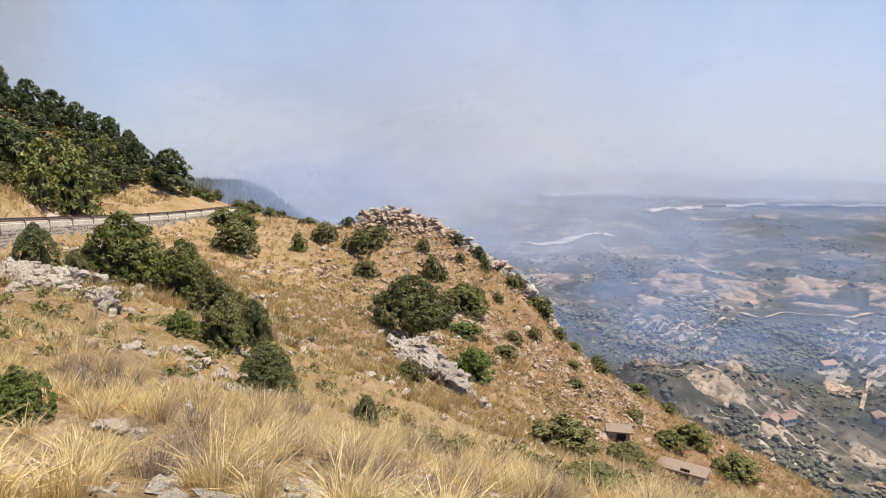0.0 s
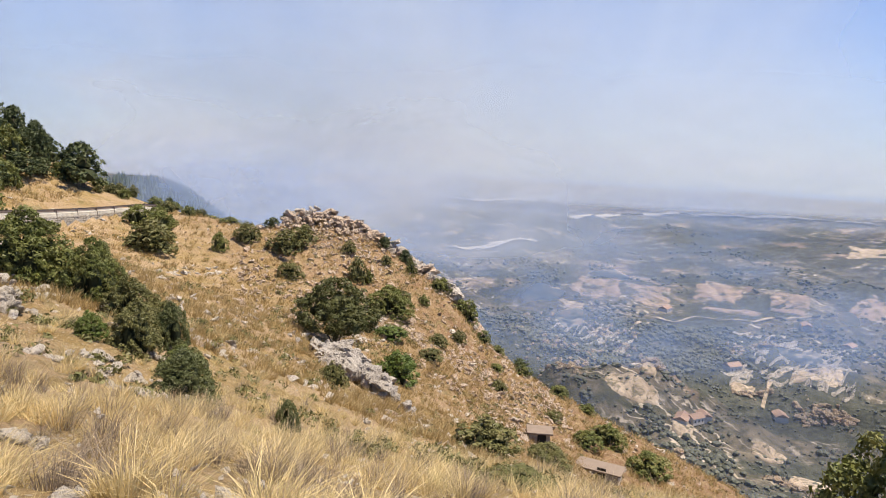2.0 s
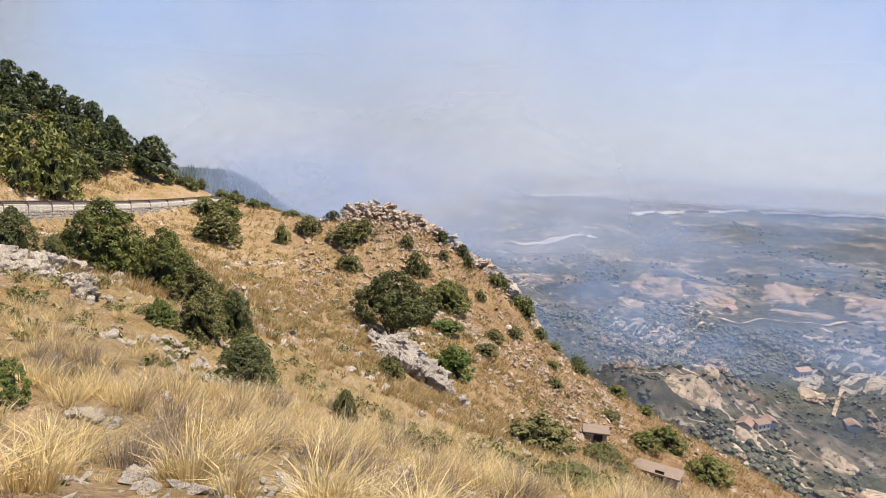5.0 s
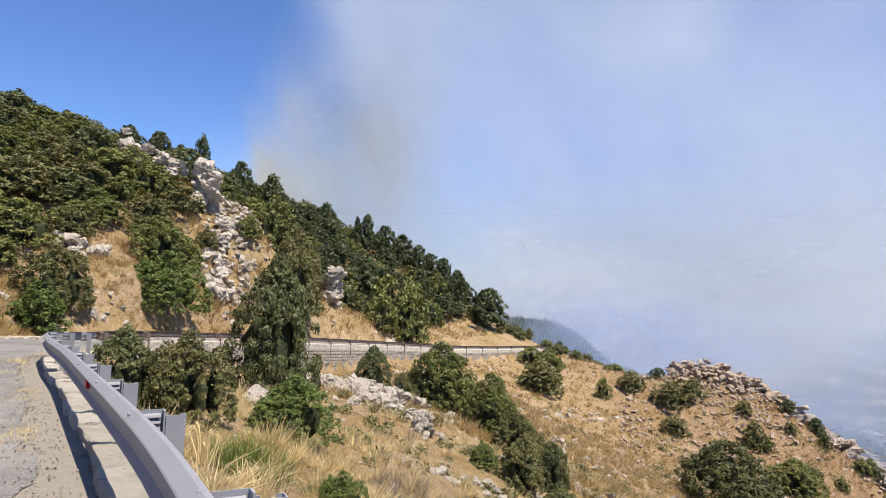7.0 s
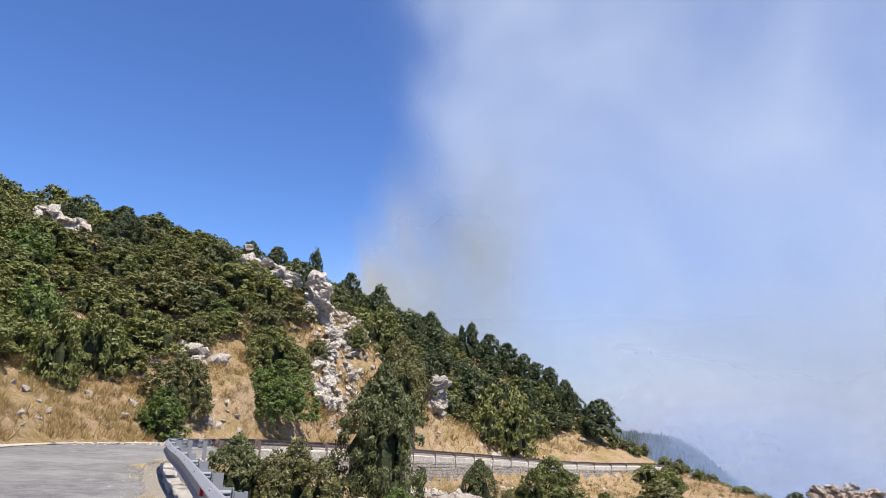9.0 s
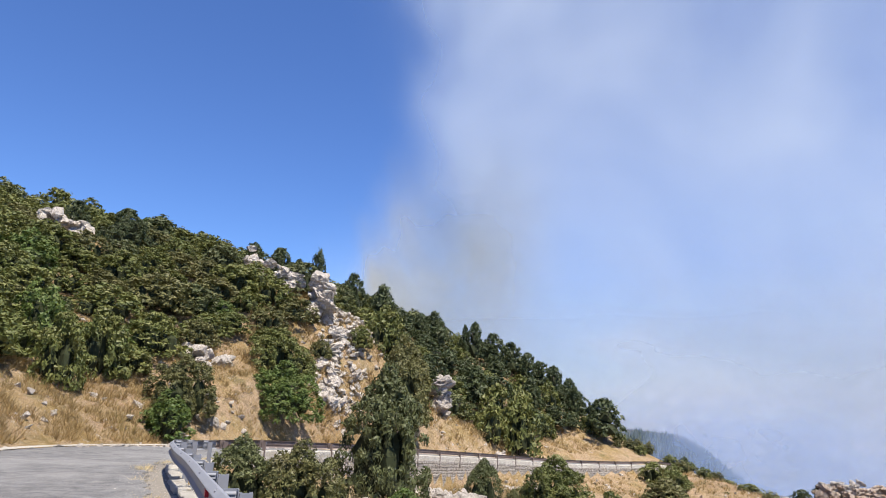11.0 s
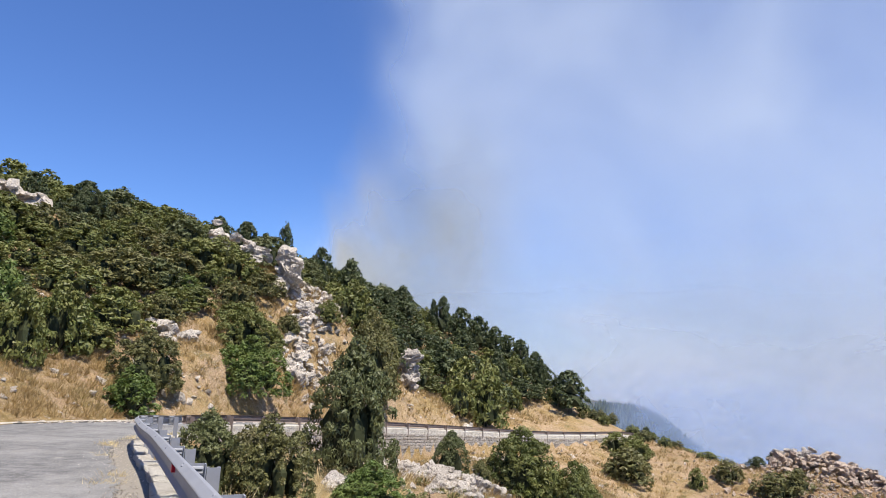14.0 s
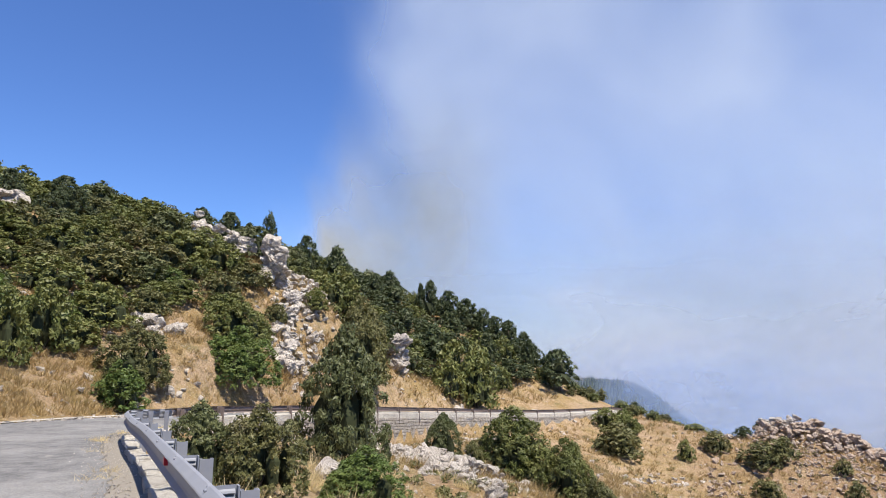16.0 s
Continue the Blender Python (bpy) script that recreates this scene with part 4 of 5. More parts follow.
for spots, near in ((BY_THE_RAIL, True), (ON_THE_SPUR, False), (SPUR_SCRUB, False), (SPUR_EDGE, False), (OVER_THE_ROAD, False), (HILL_FOOT, False), (SKYLINE, False), (NOSE, False), (FILL, False)):
    for x, y, w, h, kind in spots:
        plant(kind, x, y, w, h, near or (w > 4.3 and y < 70))
        CLEAR.append((x, y, w * 0.5))


def gap(x, y, a, b):
    """Plan distance from a point to a segment."""
    ux, uy = b[0] - a[0], b[1] - a[1]
    u = min(1, max(0, ((x - a[0]) * ux + (y - a[1]) * uy) / (ux * ux + uy * uy)))
    return math.hypot(x - a[0] - u * ux, y - a[1] - u * uy)


def scatter_maquis():
    """The close cover of bushes over the slope above the road."""
    rng = np.random.default_rng(5)
    done = [(x, y, w) for x, y, w in CLEAR]
    made = 0
    cells = rng.uniform(0, 1, (9000, 2))
    xs, ys = -52 + 80 * cells[:, 0], 30 + 86 * cells[:, 1]
    d, _, side = nearest(ROAD_LINE[::4], xs, ys)
    for x, y, q, s in zip(xs, ys, d, side):
        az = math.degrees(math.atan2(x, y))
        if s < 0 or az < -40 or az > 9 or made > 298:
            continue
        # rock gully and the grassy strips by the road stay open
        gully = gap(x, y, (-14.5, 71.0), (-13.0, 54.0)) < 2.4 or gap(x, y, (-25.6, 69.0), (-19.0, 65.6)) < 2.4 or gap(x, y, (-4.3, 79.0), (-3.6, 74.0)) < 3.0 or gap(x, y, (-44, 60.5), (-38, 58.5)) < 3.4
        grassy = q < (9.5 if az < -28 else 12.0 if az < -19 else 10.0) or (q < 14 and az < -19 and rng.uniform() < 0.4)
        if gully or grassy or np.hypot(x, y) > 118:
            continue
        w = rng.uniform(2.6, 4.8)
        if any((x - a) ** 2 + (y - b) ** 2 < (0.36 * w + 0.72 * c) ** 2 for a, b, c in done):
            continue
        far = y > 84 or az > -7
        kind = rng.choice(["pine", "holm", "juniper"], p=[0.55, 0.25, 0.2]) if far else rng.choice(["holm", "holm", "olive", "juniper", "green"], p=[0.4, 0.22, 0.2, 0.1, 0.08])
        plant(str(kind), x, y, w * 1.15, w * rng.uniform(0.6, 0.85), False)
        done.append((x, y, w * 0.5))
        made += 1


scatter_maquis()


# ---------- rocks ----------
def rock_mesh(seed, material, points=26):
    """A broken, angular block about 1 across."""
    rng = np.random.default_rng(seed)
    bm = bmesh.new()
    if points < 20:
        for k in range(points):
            p = rng.uniform(-0.5, 0.5, 3)
            bm.verts.new(p / max(1.0, np.linalg.norm(p) / 0.58))
        bmesh.ops.convex_hull(bm, input=list(bm.verts))
        bmesh.ops.delete(bm, geom=[v for v in bm.verts if not v.link_faces], context="VERTS")
        bmesh.ops.recalc_face_normals(bm, faces=list(bm.faces))
        return bm_mesh("boulder", bm, material)
    # split along random planes, then chipped along cracks
    bmesh.ops.create_icosphere(bm, subdivisions=3 if points > 30 else 2, radius=0.62)
    planes = [(Vector(rng.normal(0, 1, 3)).normalized(), rng.uniform(0.26, 0.46)) for k in range(11)]
    seed_at = Vector(rng.uniform(-40, 40, 3))
    for v in bm.verts:
        for n, d in planes:
            over = v.co.dot(n) - d
            if over > 0:
                v.co -= n * over * 0.94
        crack = abs(noise.noise(v.co * 3.1 + seed_at))
        v.co *= 1 - 0.34 * max(0.0, 0.16 - crack) / 0.16 + 0.10 * noise.noise(v.co * 6 + seed_at)
    return bm_mesh("boulder", bm, material)


ROCKS = {m.name: [rock_mesh(31 + k + (40 if m is M_RUST else 0), m) for k in range(9)] for m in (M_LIME, M_RUST, M_CLIFF, M_GREYROCK)}
CRAGS = {m.name: [rock_mesh(71 + k, m, 40) for k in range(4)] for m in (M_LIME, M_RUST, M_CLIFF, M_GREYROCK)}


def outcrop(label, a, b, width, count, size, material=M_LIME, seed=0, lift=0.0, name="rock_outcrop", group="limestone outcrops", big=0.2):
    """Boulders lying along a line of the plan, one thing."""
    rng = np.random.default_rng(seed)
    ob = root(name, label, "rocks", group)
    for k in range(count):
        u, v = rng.uniform(0, 1), rng.normal(0, 0.36)
        x = a[0] + (b[0] - a[0]) * u + v * width * (b[1] - a[1]) / (math.hypot(b[0] - a[0], b[1] - a[1]) + 1e-6)
        y = a[1] + (b[1] - a[1]) * u - v * width * (b[0] - a[0]) / (math.hypot(b[0] - a[0], b[1] - a[1]) + 1e-6)
        s = size * rng.uniform(0.40, 1.15) * (1 - 0.5 * abs(v))
        large = rng.uniform() < big
        s *= 1.5 if large else 1.0
        up = lift * (1 - abs(v) * 1.2) * rng.uniform(0, 1)
        m = Matrix.Translation((x, y, height(x, y) + max(0, up) + s * 0.12)) @ Euler((rng.normal(0.1, 0.4), rng.normal(-0.1, 0.4), rng.uniform(0, 6.28))).to_matrix().to_4x4() @ Matrix.Diagonal((s * rng.uniform(0.9, 1.5), s, s * rng.uniform(0.5, 0.95), 1))
        part("boulder", CRAGS[material.name][int(rng.integers(4))] if large else ROCKS[material.name][int(rng.integers(9))], ob, "", m)
    return ob


outcrop("pale broken limestone rubble below the road wall", (-2.7, 35.2), (1.9, 29.4), 4.8, 290, 0.58, seed=1, lift=0.5, big=0.06)
outcrop("pale rubble spilling down the stony slope", (-1.8, 33.0), (3.0, 27.0), 4.0, 220, 0.42, seed=35, lift=0.2, big=0.06)
outcrop("pale limestone blocks under the juniper", (-3.6, 21.5), (-1.8, 20.0), 1.3, 30, 0.55, seed=2)
outcrop("small pale limestone knob in dry grass", (2.3, 25.0), (2.6, 24.0), 0.9, 16, 0.5, seed=3, lift=0.3)
outcrop("grey limestone rib below the lone oak", (24.8, 40.7), (22.2, 32.4), 4.6, 260, 0.9, M_GREYROCK, seed=4, lift=1.5, big=0.3)
outcrop("pale limestone ledge in the grass", (-0.6, 31.0), (1.3, 28.8), 1.6, 46, 0.65, seed=5, lift=0.4)
outcrop("pale stones under a maquis shrub", (5.9, 22.6), (6.5, 22.0), 0.7, 12, 0.4, seed=6)
outcrop("pale stones in the dry grass", (3.9, 16.8), (5.9, 18.2), 1.0, 24, 0.42, seed=7)
outcrop("flat pale stones on a bare patch", (0.7, 11.1), (1.4, 10.9), 0.5, 9, 0.34, seed=30)
outcrop("pale stones under dry stalks", (4.5, 9.6), (5.0, 9.9), 0.5, 10, 0.26, seed=31)
outcrop("pale stones beside the maquis shrubs", (4.0, 21.0), (5.2, 19.4), 1.2, 26, 0.42, seed=32)
outcrop("pale blocks breaking out of the dry slope", (9.0, 27.6), (10.4, 26.6), 1.2, 18, 0.5, seed=33)
outcrop("pale stones across the near slope", (2.2, 19.6), (2.9, 19.0), 0.8, 10, 0.36, seed=34)
outcrop("ochre craggy limestone summit of the spur", (38.5, 80.5), (46.5, 74.5), 5.5, 330, 0.72, M_RUST, seed=8, lift=1.3, big=0.3)
outcrop("grey crag at the head of the spur", (39.6, 81.3), (43.2, 78.9), 2.2, 80, 1.0, M_GREYROCK, seed=9, lift=2.0)
outcrop("craggy limestone edge along the spur", (47.5, 74.8), (58.2, 60.8), 2.4, 150, 1.25, M_RUST, seed=10, lift=1.2)
outcrop("stony ochre scree under the summit", (38.5, 73.0), (46.5, 71.5), 8.0, 330, 0.42, M_RUST, seed=11)
outcrop("pale limestone gully above the road", (-13.6, 66.0), (-13.0, 56.5), 3.0, 120, 0.95, seed=12, lift=0.9, big=0.34)
outcrop("pale broken scree at the head of the gully", (-16.0, 69.0), (-11.5, 70.5), 5.0, 130, 0.8, seed=28, lift=0.6)
outcrop("tall pale limestone tower beside the gully", (-17.4, 66.6), (-15.6, 65.4), 1.2, 46, 1.5, seed=13, lift=4.2, big=0.4)
outcrop("pale limestone rib near the skyline", (-26.4, 71.0), (-19.6, 67.6), 1.3, 90, 1.1, seed=14, lift=2.4, big=0.4)
outcrop("pale stones spilling beside the gully", (-11.8, 69.0), (-11.6, 60.0), 2.6, 60, 0.7, seed=27)
outcrop("tall pale boulder above the road", (-4.6, 79.0), (-4.0, 78.6), 1.6, 34, 1.7, M_GREYROCK, seed=15, lift=5.0)
outcrop("pale boulders in the bushes above the far road", (2.6, 82.0), (3.6, 80.6), 1.0, 9, 1.1, seed=24, lift=0.8)
outcrop("pale broken stones at the foot of the hill", (-20.0, 41.0), (-12.0, 44.0), 4.5, 70, 0.6, seed=16)
outcrop("pale boulders half hidden by bushes", (-21.6, 47.2), (-18.5, 48.2), 1.4, 22, 1.2, seed=17, lift=0.5)
outcrop("pale rock face on the upper slope", (-44.0, 61.0), (-38.0, 60.0), 2.4, 60, 1.6, seed=18, lift=2.2)
outcrop("old stone terrace line across the slope", (15.0, 66.5), (29.0, 70.5), 0.8, 70, 0.55, seed=19)
outcrop("pale fallen rubble along the foot of the wall", (-4.6, 40.5), (6.0, 66.0), 1.0, 130, 0.5, seed=22)
outcrop("craggy grey teeth along the spur edge", (49.5, 71.8), (57.5, 61.6), 1.2, 70, 1.5, M_GREYROCK, seed=23, lift=1.6)
outcrop("ochre craggy shoulder below the summit of the spur", (43.5, 79.5), (48.5, 73.5), 2.6, 120, 0.95, M_RUST, seed=36, lift=1.5)
outcrop("broken pale stones across the spur face", (33.0, 56.0), (47.0, 49.0), 7.0, 120, 0.5, M_RUST, seed=25)
outcrop("broken pale stones under the lone oak", (28.5, 46.5), (38.0, 56.0), 4.0, 90, 0.55, M_LIME, seed=26)
outcrop("pale rubble under the far road wall", (2.0, 38.0), (3.4, 32.0), 0.9, 28, 0.6, seed=20)
outcrop("pale stones at the road edge below the hill", (-17.2, 24.0), (-14.6, 36.0), 0.8, 40, 0.35, seed=21)


# ---------- stone retaining wall under the far road ----------
def stone_wall():
    wall = root("retaining_wall", "grey dry-stone retaining wall carrying the mountain road", "wall", kind="structure")
    line = offset_line(EDGE_LINE, -0.16)
    d = along(line)
    s0, s1 = float(np.interp(27, line[:, 1], d)), float(np.interp(99, line[:, 1], d))
    rng = np.random.default_rng(3)
    # the core behind the stones
    pts = [place_on(offset_line(EDGE_LINE, -0.02), s)[0] for s in np.arange(s0, s1, 1.5)]
    verts, faces = [], []
    for p in pts:
        verts += [(p[0], p[1], p[2] - 0.02), (p[0], p[1], p[2] - 3.2)]
    for i in range(len(pts) - 1):
        faces.append((2 * i, 2 * i + 1, 2 * i + 3, 2 * i + 2))
    part("core", mesh_of("core", verts, faces, M_DIRT), wall)
    stones = []
    for k in range(6):
        bm = box(1, 1, 1, 0.14, (0, 0, -0.5))
        for v in bm.verts:
            v.co += Vector(noise.noise_vector(v.co * 2 + Vector((9 * k, 3, 1)))) * 0.09
        stones.append(bm_mesh("stone", bm, M_MASON))
    rest_v, rest_f = [], []
    made = 0
    for row in range(10):
        s = s0 + rng.uniform(0, 0.3)
        while s < s1:
            w, h = rng.uniform(0.28, 0.62), 0.235
            p, a = place_on(line, s + w / 2)
            m = (Matrix.Translation((p[0], p[1], p[2] - 0.12 - row * 0.24)) @ Matrix.Rotation(a, 4, "Z")
                 @ Matrix.Translation((0, rng.uniform(-0.03, 0.03), 0)) @ Matrix.Diagonal((w * 0.96, 0.26, h * rng.uniform(0.85, 1.0), 1)))
            me = stones[int(rng.integers(6))]
            if made < 300 and 36 < p[1] < 52:
                part("stone", me, wall, "", m)
                made += 1
            else:
                o = len(rest_v)
                rest_v += [m @ v.co for v in me.vertices]
                rest_f += [tuple(i + o for i in q.vertices) for q in me.polygons]
            s += w
    tagged(part("masonry", mesh_of("masonry", rest_v, rest_f, M_MASON), wall), kind="stuff")


stone_wall()


# ---------- huts below the spur ----------
def hut(x, y, w, d, h, turn, label, rise):
    ob = root("stone_hut", label, "hut", "huts on the slope")
    ob.matrix_basis = Matrix.Translation((x, y, height(x, y) - 0.4)) @ Matrix.Rotation(radians(turn), 4, "Z")
    part("wall", bm_mesh("wall", box(w, d, h, 0.03), M_MASON), ob, "stained grey masonry wall")
    bm = box(w + 0.5, d + 0.5, 0.16, 0.03)
    for v in bm.verts:
        v.co.z += rise * (v.co.y / d)
    part("roof", bm_mesh("roof", bm, M_SLAB), ob, "weathered sloping roof slab", Matrix.Translation((0, 0, h + abs(rise) * 0.35)))
    part("doorway", bm_mesh("doorway", box(0.8, 0.06, 1.5, 0.0), M_DARK), ob, "dark doorway", Matrix.Translation((0.1 * w, -d / 2 - 0.01, 0.2)))
    return ob


hut(44.3, 38.2, 1.9, 1.2, 1.7, -44, "small pale concrete hut with a tilted flat roof", 0.06)
hut(49.0, 34.6, 3.9, 2.0, 1.2, -66, "low ruined hut with a wide weathered roof", -0.1)


# ---------- the plain, the far flank and the smoke ----------
def clumps(name, label, xs, ys, sizes, material, cone=False, seed=0):
    """Many small far trees as rough lumps or spires, too small to pick apart."""
    rng = np.random.default_rng(seed)
    zs = land(np.array(xs), np.array(ys))
    verts, faces = [], []
    bm = bmesh.new()
    bmesh.ops.create_icosphere(bm, subdivisions=1, radius=0.5)
    ball = np.array([v.co[:] for v in bm.verts])
    tri = [tuple(v.index for v in f.verts) for f in bm.faces]
    bm.free()
    for x, y, z, s in zip(xs, ys, zs, sizes):
        o = len(verts)
        if cone:
            for t in range(4):
                q = len(verts)
                for k in range(6):
                    a = 1.047 * k + t + rng.uniform(-0.3, 0.3)
                    w = s * 0.2 * (1 - 0.2 * t) * rng.uniform(0.7, 1.3)
                    verts.append((x + w * math.cos(a), y + w * math.sin(a), z + s * (0.12 + 0.2 * t)))
                verts.append((x, y, z + s * (0.45 + 0.19 * t)))
                faces += [(q + k, q + (k + 1) % 6, q + 6) for k in range(6)]
        else:
            b = ball * rng.uniform(0.7, 1.3, (len(ball), 1)) * np.array([s, s, s * 0.75]) + np.array([x, y, z + s * 0.26])
            verts.extend(b.tolist())
            faces += [tuple(i + o for i in q) for q in tri]
    return tagged(new(name, mesh_of(name, verts, faces, material)), label, "trees", kind="stuff")


def far_woods():
    rng = np.random.default_rng(8)
    n = 60000
    r = np.exp(rng.uniform(math.log(225), math.log(1500), n))
    az = rng.uniform(22, 84, n)
    a = np.radians(az)
    x, y = np.sin(a) * r, np.cos(a) * r
    density = wave(x, y, 0.016, 3) + 0.7 * wave(x, y, 0.05, 6)
    # the close wood in the middle of the valley
    density = density + 1.6 * np.exp(-((az - 60.6) / 3.6) ** 2 - ((r - 560) / 90) ** 2) + 1.1 * np.exp(-((az - 54) / 1.8) ** 2 - ((r - 470) / 60) ** 2)
    for _, _, az0, az1, r0, r1, _ in CLEARINGS:
        density = density - 0.75 * ((az > az0 - 0.2) & (az < az1 + 0.2) & (r > r0) & (r < r1))
    keep = density + rng.normal(0, 0.3, n) > 0.32 + 0.35 * smooth(550, 1100, r) + 0.4 * smooth(460, 380, r)
    keep &= land(x, y) < -70
    x, y = x[keep][:12500], y[keep][:12500]
    clumps("far_trees", "dark scattered trees and scrub in the valley", x, y, (1.3 + 3.4 * rng.uniform(0, 1, len(x)) ** 2.2) * (1 + np.hypot(x, y) / 2500), M_WOODS, seed=1)
    # single bushes and small trees over the nearer valley floor
    r, a = rng.uniform(285, 640, 5200), np.radians(rng.uniform(44, 84, 5200))
    x, y = np.sin(a) * r, np.cos(a) * r
    keep = (wave(x, y, 0.09, 2) + rng.normal(0, 0.5, len(x)) > 0.05) & (land(x, y) < -95)
    x, y = x[keep], y[keep]
    clumps("valley_bushes", "scattered dark bushes over the valley floor", x, y, 1.0 + 2.4 * rng.uniform(0, 1, len(x)) ** 2, M_WOODS, seed=3)
    x, y = rng.uniform(60, 190, 900), rng.uniform(330, 520, 900)
    u = x - 0.3 * (y - 380)
    ok = (u > 70) & (u < 170)
    clumps("far_conifers", "hazy dark conifers along the far flank", x[ok], y[ok], rng.uniform(7, 13, ok.sum()), M_PINE, True, 2)


# label, soil, first and last heading, first and last distance, seed
CLEARINGS = [("pinkish ploughed field on the valley floor", M_FIELD, 60.8, 65.2, 770, 860, 1), ("pinkish ploughed field on the valley floor", M_FIELD, 61.6, 66.4, 735, 772, 2),
             ("pinkish ploughed field beside the woods", M_FIELD, 66.3, 69.7, 742, 860, 3), ("pinkish ploughed field beyond the woods", M_FIELD, 72.2, 76.5, 770, 950, 4),
             ("dusty pink field below the spur", M_FIELD, 50.4, 55.6, 715, 830, 14), ("dusty pink field below the spur", M_FIELD, 56.2, 59.6, 705, 830, 13),
             ("pale bare bank under the spur", M_CLEAR, 49.9, 52.4, 668, 698, 11), ("bare tan clearing below the spur", M_CLEAR, 54.6, 59.6, 368, 398, 5), ("bare tan clearing below the cliff", M_CLEAR, 57.4, 58.8, 402, 416, 6),
             ("bare tan clearing on a valley knoll", M_CLEAR, 64.7, 66.6, 456, 482, 7), ("bare tan clearing on a valley knoll", M_CLEAR, 68.4, 72.8, 492, 540, 8),
             ("bare tan clearing beside the farm", M_CLEAR, 60.0, 62.4, 358, 374, 9), ("bare tan clearing in the valley scrub", M_CLEAR, 66.4, 69.2, 366, 382, 10),
             ("bare tan clearing by the track", M_CLEAR, 69.4, 72.8, 344, 358, 12), ("bare tan hillside beyond the river", M_CLEAR, 71.4, 75.5, 1180, 1420, 15)]


def clearing(label, soil, az0, az1, r0, r1, seed):
    """A bare patch with a ragged edge, lying on the land."""
    rng = np.random.default_rng(seed)
    n, rings = 64, 9
    th = np.linspace(0, 2 * math.pi, n, endpoint=False)
    edge = 0.86 + sum(rng.uniform(0.4, 1.0) * q * np.sin(k * th + rng.uniform(0, 6.28)) for k, q in ((1, 0.14), (2, 0.12), (3, 0.07), (7, 0.035), (12, 0.03), (19, 0.03)))
    verts, faces = [], []
    for i in range(rings + 1):
        q = edge * (0.02 + 0.98 * i / rings)
        ca, sa = np.cos(th), np.sin(th)
        az = np.radians((az0 + az1) / 2 + (az1 - az0) / 2 * q * np.sign(ca) * np.abs(ca) ** 0.6)
        r = (r0 + r1) / 2 + (r1 - r0) / 2 * q * np.sign(sa) * np.abs(sa) ** 0.6
        x, y = np.sin(az) * r, np.cos(az) * r
        z = land(x, y) + 1.1 - 1.6 * (i == rings)
        verts += list(zip(x, y, z))
    for i in range(rings):
        faces += [(i * n + k, (i + 1) * n + k, (i + 1) * n + (k + 1) % n, i * n + (k + 1) % n) for k in range(n)]
    tagged(new("field", mesh_of("field", verts, faces, soil, True)), label, "field", kind="structure")


for row in CLEARINGS:
    clearing(*row)
far_woods()


def ridge_strip(name, label, pts, width, material, category, lift=0.6):
    line = spline([(x, y, 0) for x, y in pts], 7)
    verts, faces = [], []
    for k, s in enumerate((-0.5, 0, 0.5)):
        o = offset_line(line, s * width)
        w = width * (0.16 * np.sin(np.arange(len(o)) * 0.6 + k) + 0.14 * np.sin(np.arange(len(o)) * 1.73 + 2 * k) + 0.1 * np.sin(np.arange(len(o)) * 3.1 + 5 * k))
        o[:, 1] += w
        z = land(o[:, 0], o[:, 1]) + lift
        verts += [(p[0], p[1], q) for p, q in zip(o, z)]
    n = len(line)
    for k in range(2):
        faces += [(k * n + i, k * n + i + 1, (k + 1) * n + i + 1, (k + 1) * n + i) for i in range(n - 1)]
    tagged(new(name, mesh_of(name, verts, faces, material, True)), label, category, kind="structure")


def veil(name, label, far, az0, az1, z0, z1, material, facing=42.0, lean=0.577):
    """A tinted sheet that stands for thin smoke and haze across the valley, at that distance in the heading it faces;
    its top drifts back over the slope.
    """
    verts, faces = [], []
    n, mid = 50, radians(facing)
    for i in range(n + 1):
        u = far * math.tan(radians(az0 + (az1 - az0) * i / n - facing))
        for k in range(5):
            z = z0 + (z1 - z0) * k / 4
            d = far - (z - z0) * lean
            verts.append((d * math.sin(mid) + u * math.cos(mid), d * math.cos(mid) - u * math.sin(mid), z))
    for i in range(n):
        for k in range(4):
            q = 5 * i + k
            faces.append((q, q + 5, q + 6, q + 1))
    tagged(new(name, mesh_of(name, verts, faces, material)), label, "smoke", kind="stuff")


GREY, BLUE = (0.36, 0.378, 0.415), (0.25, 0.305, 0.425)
# tint, wisp scale, noise stops, left edge, right edge (headings), lower and upper edge (heights), thickness
veil("smoke_haze", "blue smoke hanging before the far flank", 290, 4, 88, -170, 40,
     smoke_material("flank_smoke", (0.24, 0.31, 0.455), (9, 14), 0.35, 0.7, (12, 19, 0.2, 0.0), (24, 46), (-150, -80), (-14, 14), (0.14, 0.32)))
veil("smoke_haze", "thin drifting smoke over the near valley", 420, 8, 88, -170, 40,
     smoke_material("thin_valley_smoke", (0.17, 0.26, 0.455), (6, 12), 0.36, 0.7, (10, 26, 0.5, 0.0), (70, 88), (-146, -100), (-50, 20), (0.18, 0.33), 0.5))
veil("smoke_haze", "grey smoke bank over the plain", 760, 2, 88, -170, 220,
     smoke_material("smoke_bank", GREY, (5, 10), 0.32, 0.68, (4, 16, 0.4, 0.0), (36, 68), (-145, -85), (-110, 215), (0.42, 0.40), 0.48))
# plain and coast: haze in the air painted as tinted see-through sheets
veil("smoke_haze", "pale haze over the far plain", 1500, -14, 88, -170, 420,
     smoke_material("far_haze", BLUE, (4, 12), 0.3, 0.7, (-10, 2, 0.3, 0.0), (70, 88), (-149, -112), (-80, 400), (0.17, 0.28)))
